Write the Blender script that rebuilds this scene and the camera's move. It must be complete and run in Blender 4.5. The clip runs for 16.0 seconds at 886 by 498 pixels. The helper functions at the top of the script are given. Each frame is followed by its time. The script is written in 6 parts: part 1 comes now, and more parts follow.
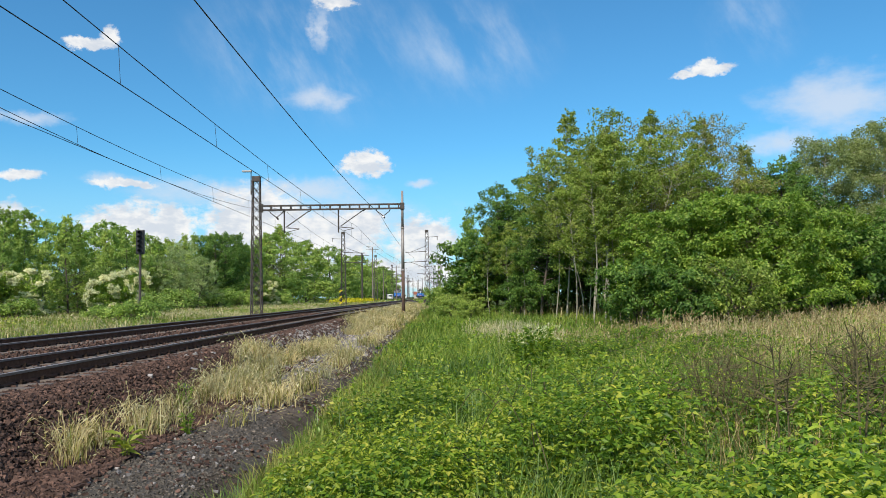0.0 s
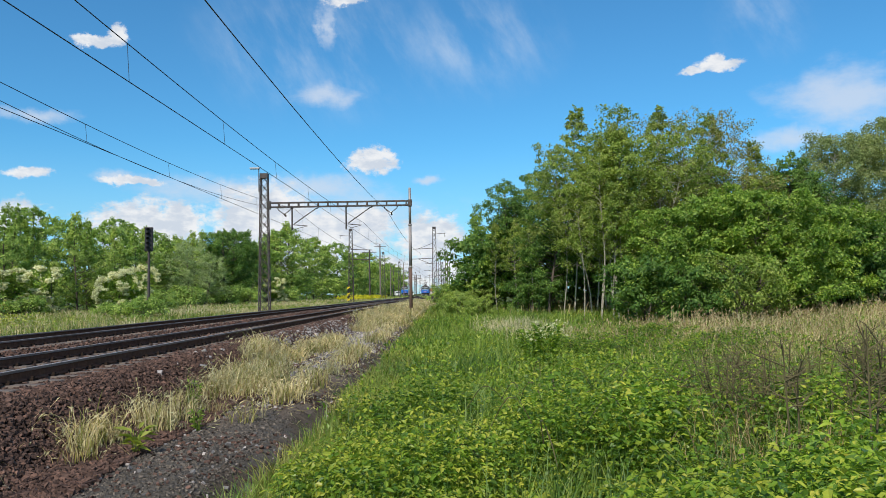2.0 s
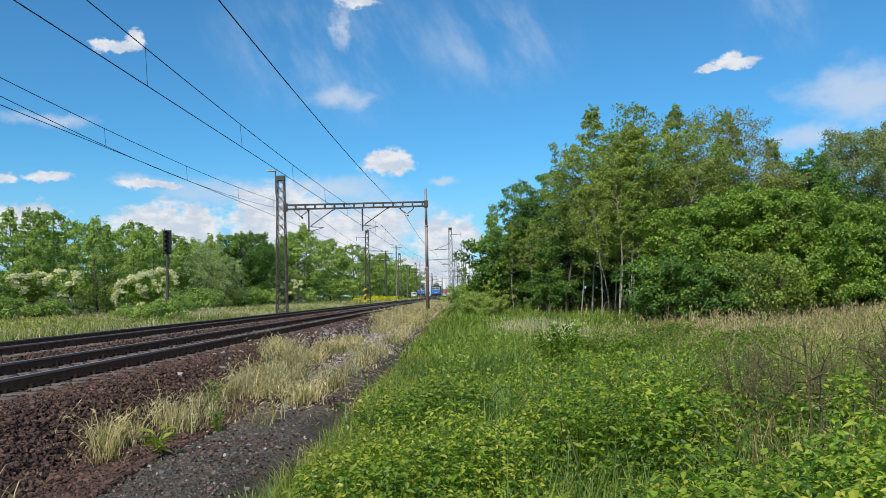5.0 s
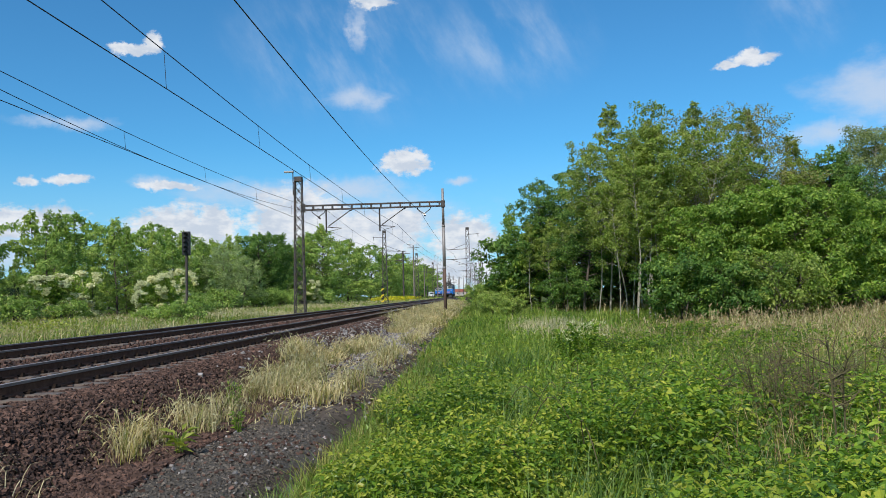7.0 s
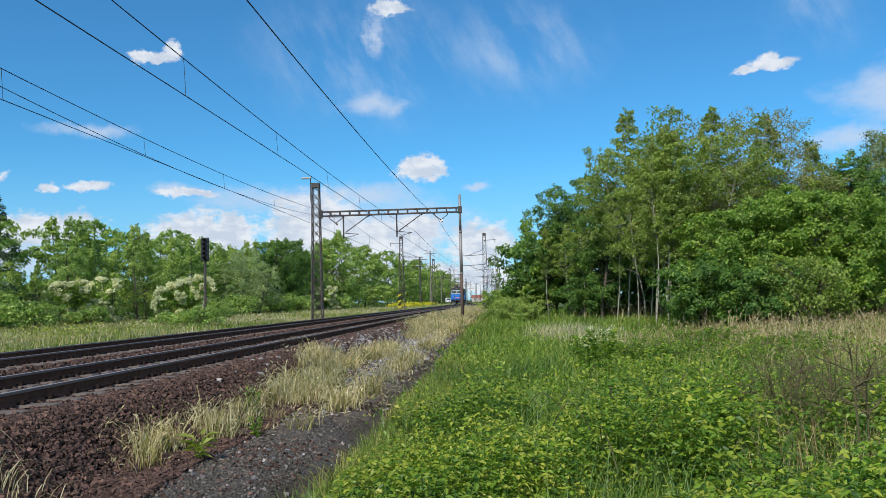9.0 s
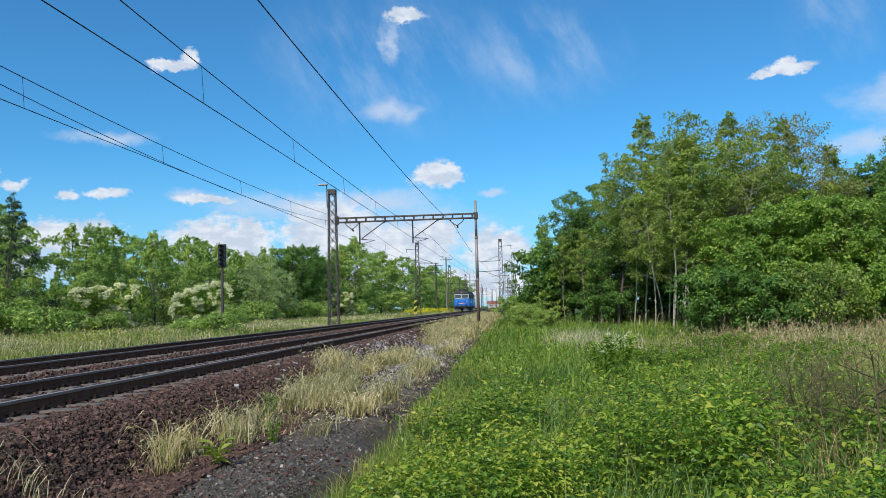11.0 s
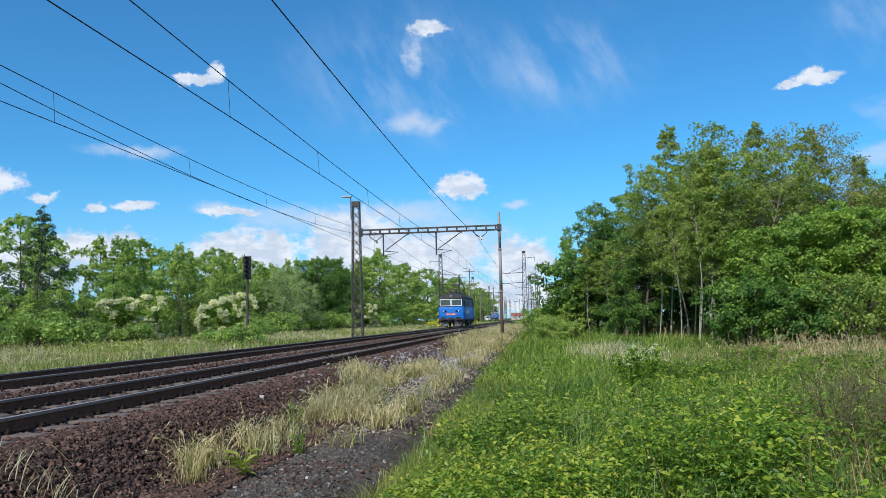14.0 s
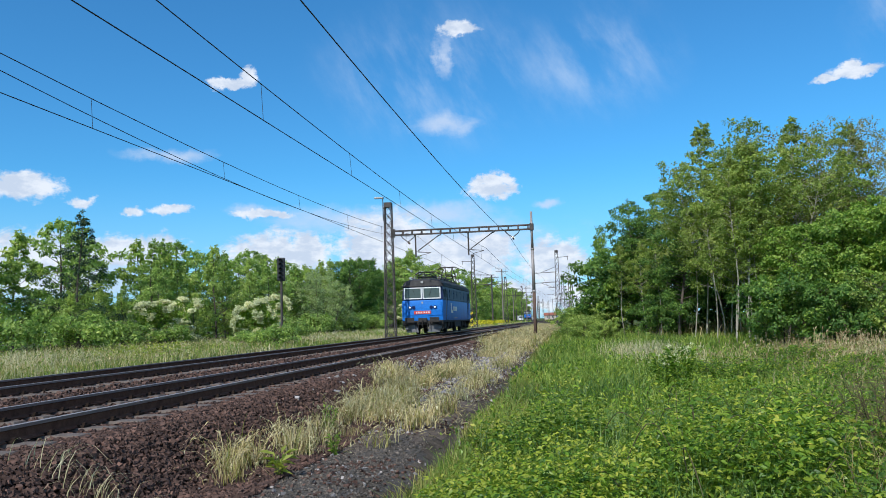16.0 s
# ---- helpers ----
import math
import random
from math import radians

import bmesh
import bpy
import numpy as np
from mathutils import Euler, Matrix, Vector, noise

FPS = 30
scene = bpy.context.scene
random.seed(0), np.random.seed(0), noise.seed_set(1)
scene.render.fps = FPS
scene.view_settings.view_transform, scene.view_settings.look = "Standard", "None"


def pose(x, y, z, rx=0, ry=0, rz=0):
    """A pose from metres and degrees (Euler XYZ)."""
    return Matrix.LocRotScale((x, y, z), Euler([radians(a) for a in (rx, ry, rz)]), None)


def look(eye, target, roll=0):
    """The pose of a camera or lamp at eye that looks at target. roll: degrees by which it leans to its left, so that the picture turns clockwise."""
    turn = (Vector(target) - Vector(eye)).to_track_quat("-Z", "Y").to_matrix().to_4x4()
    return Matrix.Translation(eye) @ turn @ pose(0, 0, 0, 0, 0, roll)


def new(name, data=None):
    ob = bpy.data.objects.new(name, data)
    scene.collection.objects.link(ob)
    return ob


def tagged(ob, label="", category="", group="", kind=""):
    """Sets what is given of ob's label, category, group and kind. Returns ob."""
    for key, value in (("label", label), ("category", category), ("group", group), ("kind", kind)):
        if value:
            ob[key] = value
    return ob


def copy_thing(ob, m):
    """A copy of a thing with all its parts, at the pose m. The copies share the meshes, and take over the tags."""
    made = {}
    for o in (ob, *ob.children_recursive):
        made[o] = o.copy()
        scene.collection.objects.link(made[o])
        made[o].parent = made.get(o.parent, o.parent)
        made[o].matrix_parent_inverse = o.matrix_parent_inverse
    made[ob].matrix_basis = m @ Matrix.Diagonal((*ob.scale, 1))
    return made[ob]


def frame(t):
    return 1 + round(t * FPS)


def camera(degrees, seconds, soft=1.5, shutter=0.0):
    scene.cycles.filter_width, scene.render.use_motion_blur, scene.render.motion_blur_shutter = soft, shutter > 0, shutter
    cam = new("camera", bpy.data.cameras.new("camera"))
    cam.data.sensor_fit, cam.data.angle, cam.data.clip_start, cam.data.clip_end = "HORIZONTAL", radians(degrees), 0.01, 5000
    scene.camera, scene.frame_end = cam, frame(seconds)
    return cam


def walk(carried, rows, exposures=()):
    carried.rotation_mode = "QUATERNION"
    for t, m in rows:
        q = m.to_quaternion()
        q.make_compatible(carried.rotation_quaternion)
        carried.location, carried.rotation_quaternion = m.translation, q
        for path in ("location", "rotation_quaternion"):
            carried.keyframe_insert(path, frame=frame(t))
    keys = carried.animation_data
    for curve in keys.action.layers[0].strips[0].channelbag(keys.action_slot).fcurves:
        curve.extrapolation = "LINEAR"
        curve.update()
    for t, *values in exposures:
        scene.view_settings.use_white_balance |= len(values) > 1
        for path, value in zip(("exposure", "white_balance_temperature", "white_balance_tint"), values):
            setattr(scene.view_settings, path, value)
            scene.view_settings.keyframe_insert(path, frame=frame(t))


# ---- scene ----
# ---------- camera ----------
cam = camera(57.4, 16.0, soft=0.75)
walk(cam, [
    (0.0, pose(0.000, 0, 0.95, 93.34, 0.84, 0.06)),
    (0.5, pose(-0.004, 0, 0.95, 93.26, 0.86, 0.11)),
    (1.0, pose(-0.009, 0, 0.95, 93.11, 0.81, 0.26)),
    (1.5, pose(-0.013, 0, 0.95, 93.06, 0.85, 0.46)),
    (2.0, pose(-0.017, 0, 0.95, 93.12, 0.87, 0.58)),
    (2.5, pose(-0.021, 0, 0.95, 93.21, 0.88, 0.62)),
    (3.0, pose(-0.025, 0, 0.95, 93.28, 0.89, 0.72)),
    (3.5, pose(-0.029, 0, 0.95, 93.24, 0.95, 0.90)),
    (4.0, pose(-0.033, 0, 0.95, 93.15, 1.03, 1.15)),
    (6.5, pose(-0.051, 0, 0.95, 93.29, 1.44, 2.67)),
    (7.0, pose(-0.055, 0, 0.95, 93.21, 1.48, 2.96)),
    (7.5, pose(-0.058, 0, 0.95, 93.26, 1.49, 3.22)),
    (8.0, pose(-0.061, 0, 0.95, 93.38, 1.43, 3.44)),
    (8.5, pose(-0.065, 0, 0.95, 93.53, 1.45, 3.78)),
    (9.0, pose(-0.068, 0, 0.95, 93.66, 1.44, 4.15)),
    (11.5, pose(-0.083, 0, 0.95, 94.29, 1.41, 5.50)),
    (12.0, pose(-0.086, 0, 0.95, 94.49, 1.36, 5.73)),
    (12.5, pose(-0.089, 0, 0.95, 94.63, 1.36, 5.99)),
    (13.0, pose(-0.091, 0, 0.95, 94.77, 1.40, 6.29)),
    (13.5, pose(-0.094, 0, 0.95, 94.89, 1.40, 6.60)),
    (14.0, pose(-0.097, 0, 0.95, 94.99, 1.35, 6.92)),
    (14.5, pose(-0.099, 0, 0.95, 95.08, 1.50, 7.25)),
    (15.0, pose(-0.102, 0, 0.95, 95.12, 1.60, 7.69)),
    (15.5, pose(-0.104, 0, 0.95, 95.11, 1.51, 8.33)),
    (16.0, pose(-0.106, 0, 0.95, 95.07, 1.68, 9.23)),
], exposures=[(0.0, 0.04, 6850, 10), (1.5, -0.03, 6700, 10), (3.5, -0.10, 6550, 10), (6.5, -0.14, 6450, 10), (9.0, -0.12, 6300, 10), (12.5, -0.10, 6150, 10), (16.0, -0.04, 6050, 10)])

# ---------- sky, clouds and sun ----------
SUN_AZ, SUN_EL = radians(204), radians(44)      # azimuth clockwise from +y
SKY = 0.12
world = bpy.data.worlds.new("sky")
scene.world = world
world.use_nodes = True
wt = world.node_tree
wt.nodes.clear()


def wmath(op, a, b=None, c=None):
    n = wt.nodes.new("ShaderNodeMath")
    n.operation = op
    for i, v in enumerate((a, b, c)):
        if v is None:
            continue
        if isinstance(v, (int, float)):
            n.inputs[i].default_value = v
        else:
            wt.links.new(v, n.inputs[i])
    return n.outputs[0]


def wsmooth(value, lo, hi, top=1.0):
    n = wt.nodes.new("ShaderNodeMapRange")
    n.interpolation_type = "SMOOTHSTEP"
    n.inputs[1].default_value, n.inputs[2].default_value = lo, hi
    n.inputs[3].default_value, n.inputs[4].default_value = 0.0, top
    wt.links.new(value, n.inputs[0])
    return n.outputs[0]


def wmix(fac, a, b, blend="MIX"):
    n = wt.nodes.new("ShaderNodeMix")
    n.data_type, n.blend_type = "RGBA", blend
    for i, v in ((0, fac), (6, a), (7, b)):
        if hasattr(v, "links"):
            wt.links.new(v, n.inputs[i])
        else:
            n.inputs[i].default_value = v
    return n.outputs[2]


sky = wt.nodes.new("ShaderNodeTexSky")
sky.sky_type = "NISHITA"
sky.sun_disc = False
sky.sun_elevation, sky.sun_rotation = SUN_EL, SUN_AZ
sky.altitude, sky.air_density, sky.dust_density, sky.ozone_density = 200, 1.0, 0.3, 2.5

coord = wt.nodes.new("ShaderNodeTexCoord").outputs["Generated"]
sep = wt.nodes.new("ShaderNodeSeparateXYZ")
wt.links.new(coord, sep.inputs[0])
az = wmath("MULTIPLY", wmath("ARCTAN2", sep.outputs[0], sep.outputs[1]), 57.2958)
el = wmath("MULTIPLY", wmath("ARCSINE", sep.outputs[2]), 57.2958)
comb = wt.nodes.new("ShaderNodeCombineXYZ")
wt.links.new(az, comb.inputs[0])
wt.links.new(el, comb.inputs[1])
AZEL = comb.outputs[0]
warp_n = wt.nodes.new("ShaderNodeTexNoise")
warp_n.inputs["Scale"].default_value, warp_n.inputs["Detail"].default_value, warp_n.inputs["Roughness"].default_value = 0.55, 7.0, 0.62
wt.links.new(AZEL, warp_n.inputs["Vector"])
warp_c = wt.nodes.new("ShaderNodeVectorMath")
warp_c.operation = "SUBTRACT"
wt.links.new(warp_n.outputs["Color"], warp_c.inputs[0])
warp_c.inputs[1].default_value = (0.5, 0.5, 0.5)
warp_a = wt.nodes.new("ShaderNodeVectorMath")
warp_a.operation = "MULTIPLY_ADD"
wt.links.new(warp_c.outputs[0], warp_a.inputs[0])
warp_a.inputs[1].default_value = (2.6, 1.5, 0)
wt.links.new(AZEL, warp_a.inputs[2])
WARPED = warp_a.outputs[0]


def wnoise(scale, detail, rough, stretch=(1, 1, 1), turn=0.0):
    mp = wt.nodes.new("ShaderNodeMapping")
    mp.vector_type = "TEXTURE"
    mp.inputs["Scale"].default_value = [1 / v for v in stretch]
    mp.inputs["Rotation"].default_value = (0, 0, radians(turn))
    wt.links.new(AZEL, mp.inputs[0])
    n = wt.nodes.new("ShaderNodeTexNoise")
    n.inputs["Scale"].default_value, n.inputs["Detail"].default_value = scale, detail
    n.inputs["Roughness"].default_value = rough
    wt.links.new(mp.outputs[0], n.inputs["Vector"])
    return n.outputs["Fac"]


def blob(field, a, e, w, h):
    """Adds one cloud's ellipse, in degrees of azimuth and elevation, to a field."""
    n = wt.nodes.new("ShaderNodeVectorMath")
    n.operation = "MULTIPLY_ADD"
    wt.links.new(WARPED, n.inputs[0])
    n.inputs[1].default_value = (1 / w, 1 / h, 0)
    n.inputs[2].default_value = (-a / w, -e / h, 0)
    ln = wt.nodes.new("ShaderNodeVectorMath")
    ln.operation = "LENGTH"
    wt.links.new(n.outputs[0], ln.inputs[0])
    one = wmath("SUBTRACT", 1.0, ln.outputs["Value"])
    return one if field is None else wmath("MAXIMUM", field, one)


puffs = None
for_puffs = lambda a, e, w, h: blob(puffs, a, e, w, h)
puffs = for_puffs(-24.0, 16.5, 1.7, 0.45)
puffs = for_puffs(-22.8, 16.9, 0.9, 0.8)
puffs = for_puffs(-5.6, 9.1, 2.2, 0.75)
puffs = for_puffs(-5.2, 9.7, 1.4, 0.9)
puffs = for_puffs(-6.5, 9.6, 0.9, 0.7)
puffs = for_puffs(18.8, 14.9, 1.9, 0.5)
puffs = for_puffs(17.3, 14.7, 1.3, 0.26)
puffs = for_puffs(18.6, 15.3, 0.8, 0.5)
puffs = for_puffs(-21.5, 7.7, 2.6, 0.32)
puffs = for_puffs(-27.7, 8.0, 1.7, 0.45)
puffs = for_puffs(-20.8, 4.6, 4.8, 2.3)
puffs = for_puffs(-18.6, 5.2, 2.0, 1.6)
puffs = for_puffs(-13.0, 5.4, 4.6, 2.9)
puffs = for_puffs(-8.5, 4.0, 5.5, 2.6)
puffs = for_puffs(-1.4, 3.8, 3.0, 2.4)
puffs = for_puffs(-5.7, 5.2, 1.9, 1.2)
puffs = for_puffs(-7.5, 20.2, 1.8, 0.7)
puffs = for_puffs(-36.7, 9.2, 2.8, 1.1)
puffs = for_puffs(-33.1, 8.3, 1.0, 0.4)
puffs = for_puffs(-30.2, 8.0, 1.1, 0.4)
puffs = for_puffs(-36.0, 4.4, 5.4, 2.4)
puffs = for_puffs(-30.3, 5.3, 4.0, 1.3)
puffs = for_puffs(-8.5, 1.5, 20.0, 1.4)
soft_c = None
for_soft = lambda a, e, w, h: blob(soft_c, a, e, w, h)
soft_c = for_soft(26.8, 12.0, 7.0, 3.2)
soft_c = for_soft(22.9, 9.7, 4.0, 1.4)
soft_c = for_soft(-8.5, 13.8, 3.6, 1.2)
soft_c = for_soft(-15.0, 7.2, 9.0, 1.6)
soft_c = for_soft(-22.6, 7.9, 3.0, 0.7)
soft_c = for_soft(-10.0, 7.6, 7.5, 1.3)
soft_c = for_soft(-8.7, 18.4, 0.9, 2.2)
soft_c = for_soft(-1.7, 8.0, 1.6, 0.5)
soft_c = for_soft(-8.0, 5.5, 11.0, 3.4)
soft_c = for_soft(-33.0, 3.6, 9.0, 3.0)
soft_c = for_soft(-27.5, 11.6, 5.0, 0.8)
fine = wnoise(0.95, 9.0, 0.66, (1, 1.5, 1))
broad = wnoise(0.22, 5.0, 0.6, (1, 2.0, 1))
crisp = wsmooth(wmath("MULTIPLY_ADD", fine, 1.5, wmath("MULTIPLY_ADD", puffs, 1.2, -0.68)), 0.08, 0.62, 0.97)
hazy = wsmooth(wmath("MULTIPLY_ADD", broad, 1.3, wmath("ADD", soft_c, -0.65)), 0.15, 1.0, 0.75)
wisps = blob(None, -9.0, 17.0, 11.0, 6.5)
wisps = blob(wisps, 2.0, 17.5, 8.0, 5.0)
wisps = blob(wisps, 21.5, 17.5, 4.0, 3.5)
# the cloudy sky goes on round the horizon: unseen clouds added to whiten the ambient light
behind = wsmooth(wmath("ABSOLUTE", az), 42, 62)
more = wmath("MULTIPLY", wsmooth(wnoise(0.06, 8.0, 0.6, (1, 1.7, 1)), 0.46, 0.6, 0.9), behind)
# thin high cirrus, drawn out in slanting streaks
streak = wnoise(0.17, 10.0, 0.62, (1.5, 0.6, 1), 32)
high = wmath("MULTIPLY", wsmooth(streak, 0.38, 0.85, 0.5), wsmooth(wisps, 0.0, 0.8))
haze = wsmooth(wmath("MULTIPLY", el, -1), -11, 1.0, 0.6)

CLOUD = 0.90 / SKY
blue = wmix(1.0, sky.outputs[0], (0.40, 0.97, 1.25, 1), "MULTIPLY")
base = wmix(haze, blue, (0.44 / SKY, 0.66 / SKY, 0.88 / SKY, 1))
base = wmix(high, base, (0.80 / SKY, 0.88 / SKY, 0.97 / SKY, 1))
base = wmix(hazy, base, (0.74 * CLOUD, 0.84 * CLOUD, 1.0 * CLOUD, 1))
shade = wmix(wsmooth(wnoise(0.5, 5, 0.6, (1, 1.8, 1)), 0.38, 0.62), (0.72 * CLOUD, 0.80 * CLOUD, 0.92 * CLOUD, 1), (1.0 * CLOUD, 1.03 * CLOUD, 1.07 * CLOUD, 1))
base = wmix(crisp, base, shade)
base = wmix(more, base, shade)
bg = wt.nodes.new("ShaderNodeBackground")
bg.inputs["Strength"].default_value = SKY
wt.links.new(base, bg.inputs[0])
wout = wt.nodes.new("ShaderNodeOutputWorld")
wt.links.new(bg.outputs[0], wout.inputs[0])

sun = new("sun", bpy.data.lights.new("sun", "SUN"))
sun.data.energy, sun.data.angle, sun.data.color = 5.0, radians(0.53), (1.0, 0.95, 0.86)
sun_dir = Vector((math.sin(SUN_AZ) * math.cos(SUN_EL), math.cos(SUN_AZ) * math.cos(SUN_EL), math.sin(SUN_EL)))
sun.matrix_world = look(sun_dir * 100, (0, 0, 0))

# ---------- materials ----------
def material(name, rough=0.7, metal=0.0, spec=0.5):
    m = bpy.data.materials.new(name)
    m.use_nodes = True
    b = m.node_tree.nodes["Principled BSDF"]
    b.inputs["Roughness"].default_value, b.inputs["Metallic"].default_value = rough, metal
    b.inputs["Specular IOR Level"].default_value = spec
    return m, m.node_tree, b


def ramp(nt, fac, stops):
    r = nt.nodes.new("ShaderNodeValToRGB")
    while len(r.color_ramp.elements) < len(stops):
        r.color_ramp.elements.new(0.5)
    for e, (p, c) in zip(r.color_ramp.elements, stops):
        e.position, e.color = p, (*c, 1)
    nt.links.new(fac, r.inputs[0])
    return r.outputs[0]


def tex(nt, scale, detail=4, rough=0.6, stretch=(1, 1, 1), turn=0):
    co = nt.nodes.new("ShaderNodeTexCoord")
    mp = nt.nodes.new("ShaderNodeMapping")
    mp.inputs["Scale"].default_value = stretch
    mp.inputs["Rotation"].default_value = (0, 0, radians(turn))
    nt.links.new(co.outputs["Object"], mp.inputs[0])
    n = nt.nodes.new("ShaderNodeTexNoise")
    n.inputs["Scale"].default_value, n.inputs["Detail"].default_value, n.inputs["Roughness"].default_value = scale, detail, rough
    nt.links.new(mp.outputs[0], n.inputs["Vector"])
    return n.outputs["Fac"]


def mixc(nt, fac, a, b, blend="MIX"):
    n = nt.nodes.new("ShaderNodeMix")
    n.data_type, n.blend_type = "RGBA", blend
    for i, v in ((0, fac), (6, a), (7, b)):
        if hasattr(v, "links"):
            nt.links.new(v, n.inputs[i])
        else:
            n.inputs[i].default_value = (*v, 1) if i else v
    return n.outputs[2]


def bump(nt, b, height, strength, dist):
    n = nt.nodes.new("ShaderNodeBump")
    n.inputs["Strength"].default_value, n.inputs["Distance"].default_value = strength, dist
    nt.links.new(height, n.inputs["Height"])
    nt.links.new(n.outputs[0], b.inputs["Normal"])


def leafy(name, stops, trans=0.35, rough=0.5, patch=0.25, patch_colour=None):
    """Leaf or blade: varies from piece to piece and in broad patches, lets light through."""
    m, nt, b = material(name, rough, 0, 0.35)
    geo = nt.nodes.new("ShaderNodeNewGeometry")
    col = ramp(nt, geo.outputs["Random Per Island"], stops)
    big = tex(nt, patch, 3, 0.6)
    dark = ramp(nt, big, [(0.32, (0.58, 0.66, 0.6)), (0.68, (1.2, 1.14, 1.0))])
    col = mixc(nt, 1.0, col, dark, "MULTIPLY")
    if patch_colour:
        sp = nt.nodes.new("ShaderNodeMapRange")
        sp.inputs[1].default_value, sp.inputs[2].default_value = 0.52, 0.66
        nt.links.new(tex(nt, patch * 0.6 + 0.11, 2, 0.5), sp.inputs[0])
        col = mixc(nt, sp.outputs[0], col, patch_colour)
    nt.links.new(col, b.inputs["Base Color"])
    tr = nt.nodes.new("ShaderNodeBsdfTranslucent")
    warm = mixc(nt, 1.0, col, (1.22, 1.27, 0.8), "MULTIPLY")
    nt.links.new(warm, tr.inputs[0])
    mx = nt.nodes.new("ShaderNodeMixShader")
    mx.inputs[0].default_value = trans
    nt.links.new(b.outputs[0], mx.inputs[1])
    nt.links.new(tr.outputs[0], mx.inputs[2])
    nt.links.new(mx.outputs[0], nt.nodes["Material Output"].inputs[0])
    return m


def mottled(name, c0, c1, scale, rough=0.8, metal=0.0, bump_s=0.3, bump_d=0.01, stretch=(1, 1, 1), wear=None, spec=0.5, island=False):
    """Solid surface: two colours in noise, fine grain, stains of a third colour."""
    m, nt, b = material(name, rough, metal, spec)
    n1 = tex(nt, scale, 6, 0.65, stretch)
    col = ramp(nt, n1, [(0.3, c0), (0.7, c1)])
    grain = tex(nt, scale * 9, 3, 0.6, stretch)
    col = mixc(nt, 1.0, col, ramp(nt, grain, [(0.25, (0.8, 0.8, 0.8)), (0.75, (1.15, 1.15, 1.15))]), "MULTIPLY")
    if wear:
        sp = nt.nodes.new("ShaderNodeMapRange")
        sp.inputs[1].default_value, sp.inputs[2].default_value = 0.55, 0.72
        nt.links.new(tex(nt, scale * 0.37, 5, 0.7, stretch), sp.inputs[0])
        col = mixc(nt, sp.outputs[0], col, wear)
    if island:
        geo = nt.nodes.new("ShaderNodeNewGeometry")
        col = mixc(nt, 1.0, col, ramp(nt, geo.outputs["Random Per Island"], [(0.0, (0.45, 0.45, 0.47)), (0.6, (1.0, 1.0, 1.0)), (1.0, (1.7, 1.6, 1.55))]), "MULTIPLY")
    nt.links.new(col, b.inputs["Base Color"])
    if bump_s:
        bump(nt, b, grain, bump_s, bump_d)
    return m


def plain(name, c, rough=0.5, metal=0.0, spec=0.5):
    m, nt, b = material(name, rough, metal, spec)
    n = tex(nt, 3.0, 5, 0.65)
    col = ramp(nt, n, [(0.3, tuple(v * 0.85 for v in c)), (0.75, tuple(min(1, v * 1.1) for v in c))])
    nt.links.new(col, b.inputs["Base Color"])
    return m


def glow(name, c, power):
    m, nt, b = material(name, 0.3)
    b.inputs["Base Color"].default_value = (*c, 1)
    b.inputs["Emission Color"].default_value = (*c, 1)
    b.inputs["Emission Strength"].default_value = power
    return m


M_SOIL = mottled("meadow soil", (0.035, 0.055, 0.012), (0.09, 0.115, 0.03), 1.3, 0.95, bump_s=0.5, bump_d=0.05, wear=(0.12, 0.105, 0.05), spec=0.1)
M_BALLAST = mottled("ballast bed", (0.03, 0.019, 0.015), (0.085, 0.052, 0.042), 9, 0.95, bump_s=1.0, bump_d=0.04, wear=(0.05, 0.042, 0.038), spec=0.15)
M_STONE = mottled("ballast stone", (0.055, 0.033, 0.026), (0.13, 0.08, 0.063), 14, 0.9, bump_s=0.5, bump_d=0.004, island=True, spec=0.2)
M_GRIT = mottled("grey grit", (0.06, 0.053, 0.045), (0.14, 0.125, 0.11), 18, 0.95, bump_s=0.9, bump_d=0.02, wear=(0.13, 0.10, 0.075), spec=0.15)
M_VERGE = mottled("brown verge soil", (0.085, 0.066, 0.052), (0.20, 0.16, 0.13), 7, 0.95, bump_s=0.9, bump_d=0.03, wear=(0.04, 0.035, 0.032), spec=0.1)
M_HEAP = mottled("pale grey stones", (0.17, 0.16, 0.155), (0.33, 0.31, 0.30), 12, 0.9, bump_s=0, island=True, spec=0.2)
M_CHIP = mottled("grey chippings", (0.066, 0.057, 0.047), (0.15, 0.132, 0.113), 20, 0.9, bump_s=0, island=True, spec=0.2)
M_CONC = mottled("sleeper concrete", (0.13, 0.105, 0.092), (0.25, 0.215, 0.19), 5, 0.9, bump_s=0.4, bump_d=0.005, wear=(0.10, 0.07, 0.058))
M_SLEEPER = mottled("dusty sleeper concrete", (0.072, 0.053, 0.044), (0.14, 0.112, 0.094), 5, 0.9, bump_s=0.4, bump_d=0.005, wear=(0.07, 0.048, 0.04))
# darker soil in a strip along the ditch
M_DITCH = mottled("dark ditch soil", (0.05, 0.04, 0.032), (0.13, 0.105, 0.083), 6, 0.95, bump_s=0.9, bump_d=0.03, wear=(0.17, 0.14, 0.10), spec=0.1)
M_RUST = mottled("rusty rail", (0.085, 0.043, 0.029), (0.16, 0.085, 0.058), 6, 0.95, 0.0, bump_s=0.3, bump_d=0.003, spec=0.08)
M_SHINE = mottled("polished rail head", (0.17, 0.15, 0.145), (0.27, 0.24, 0.235), 4, 0.6, 0.12, bump_s=0.05, bump_d=0.001, stretch=(1, 0.05, 1))
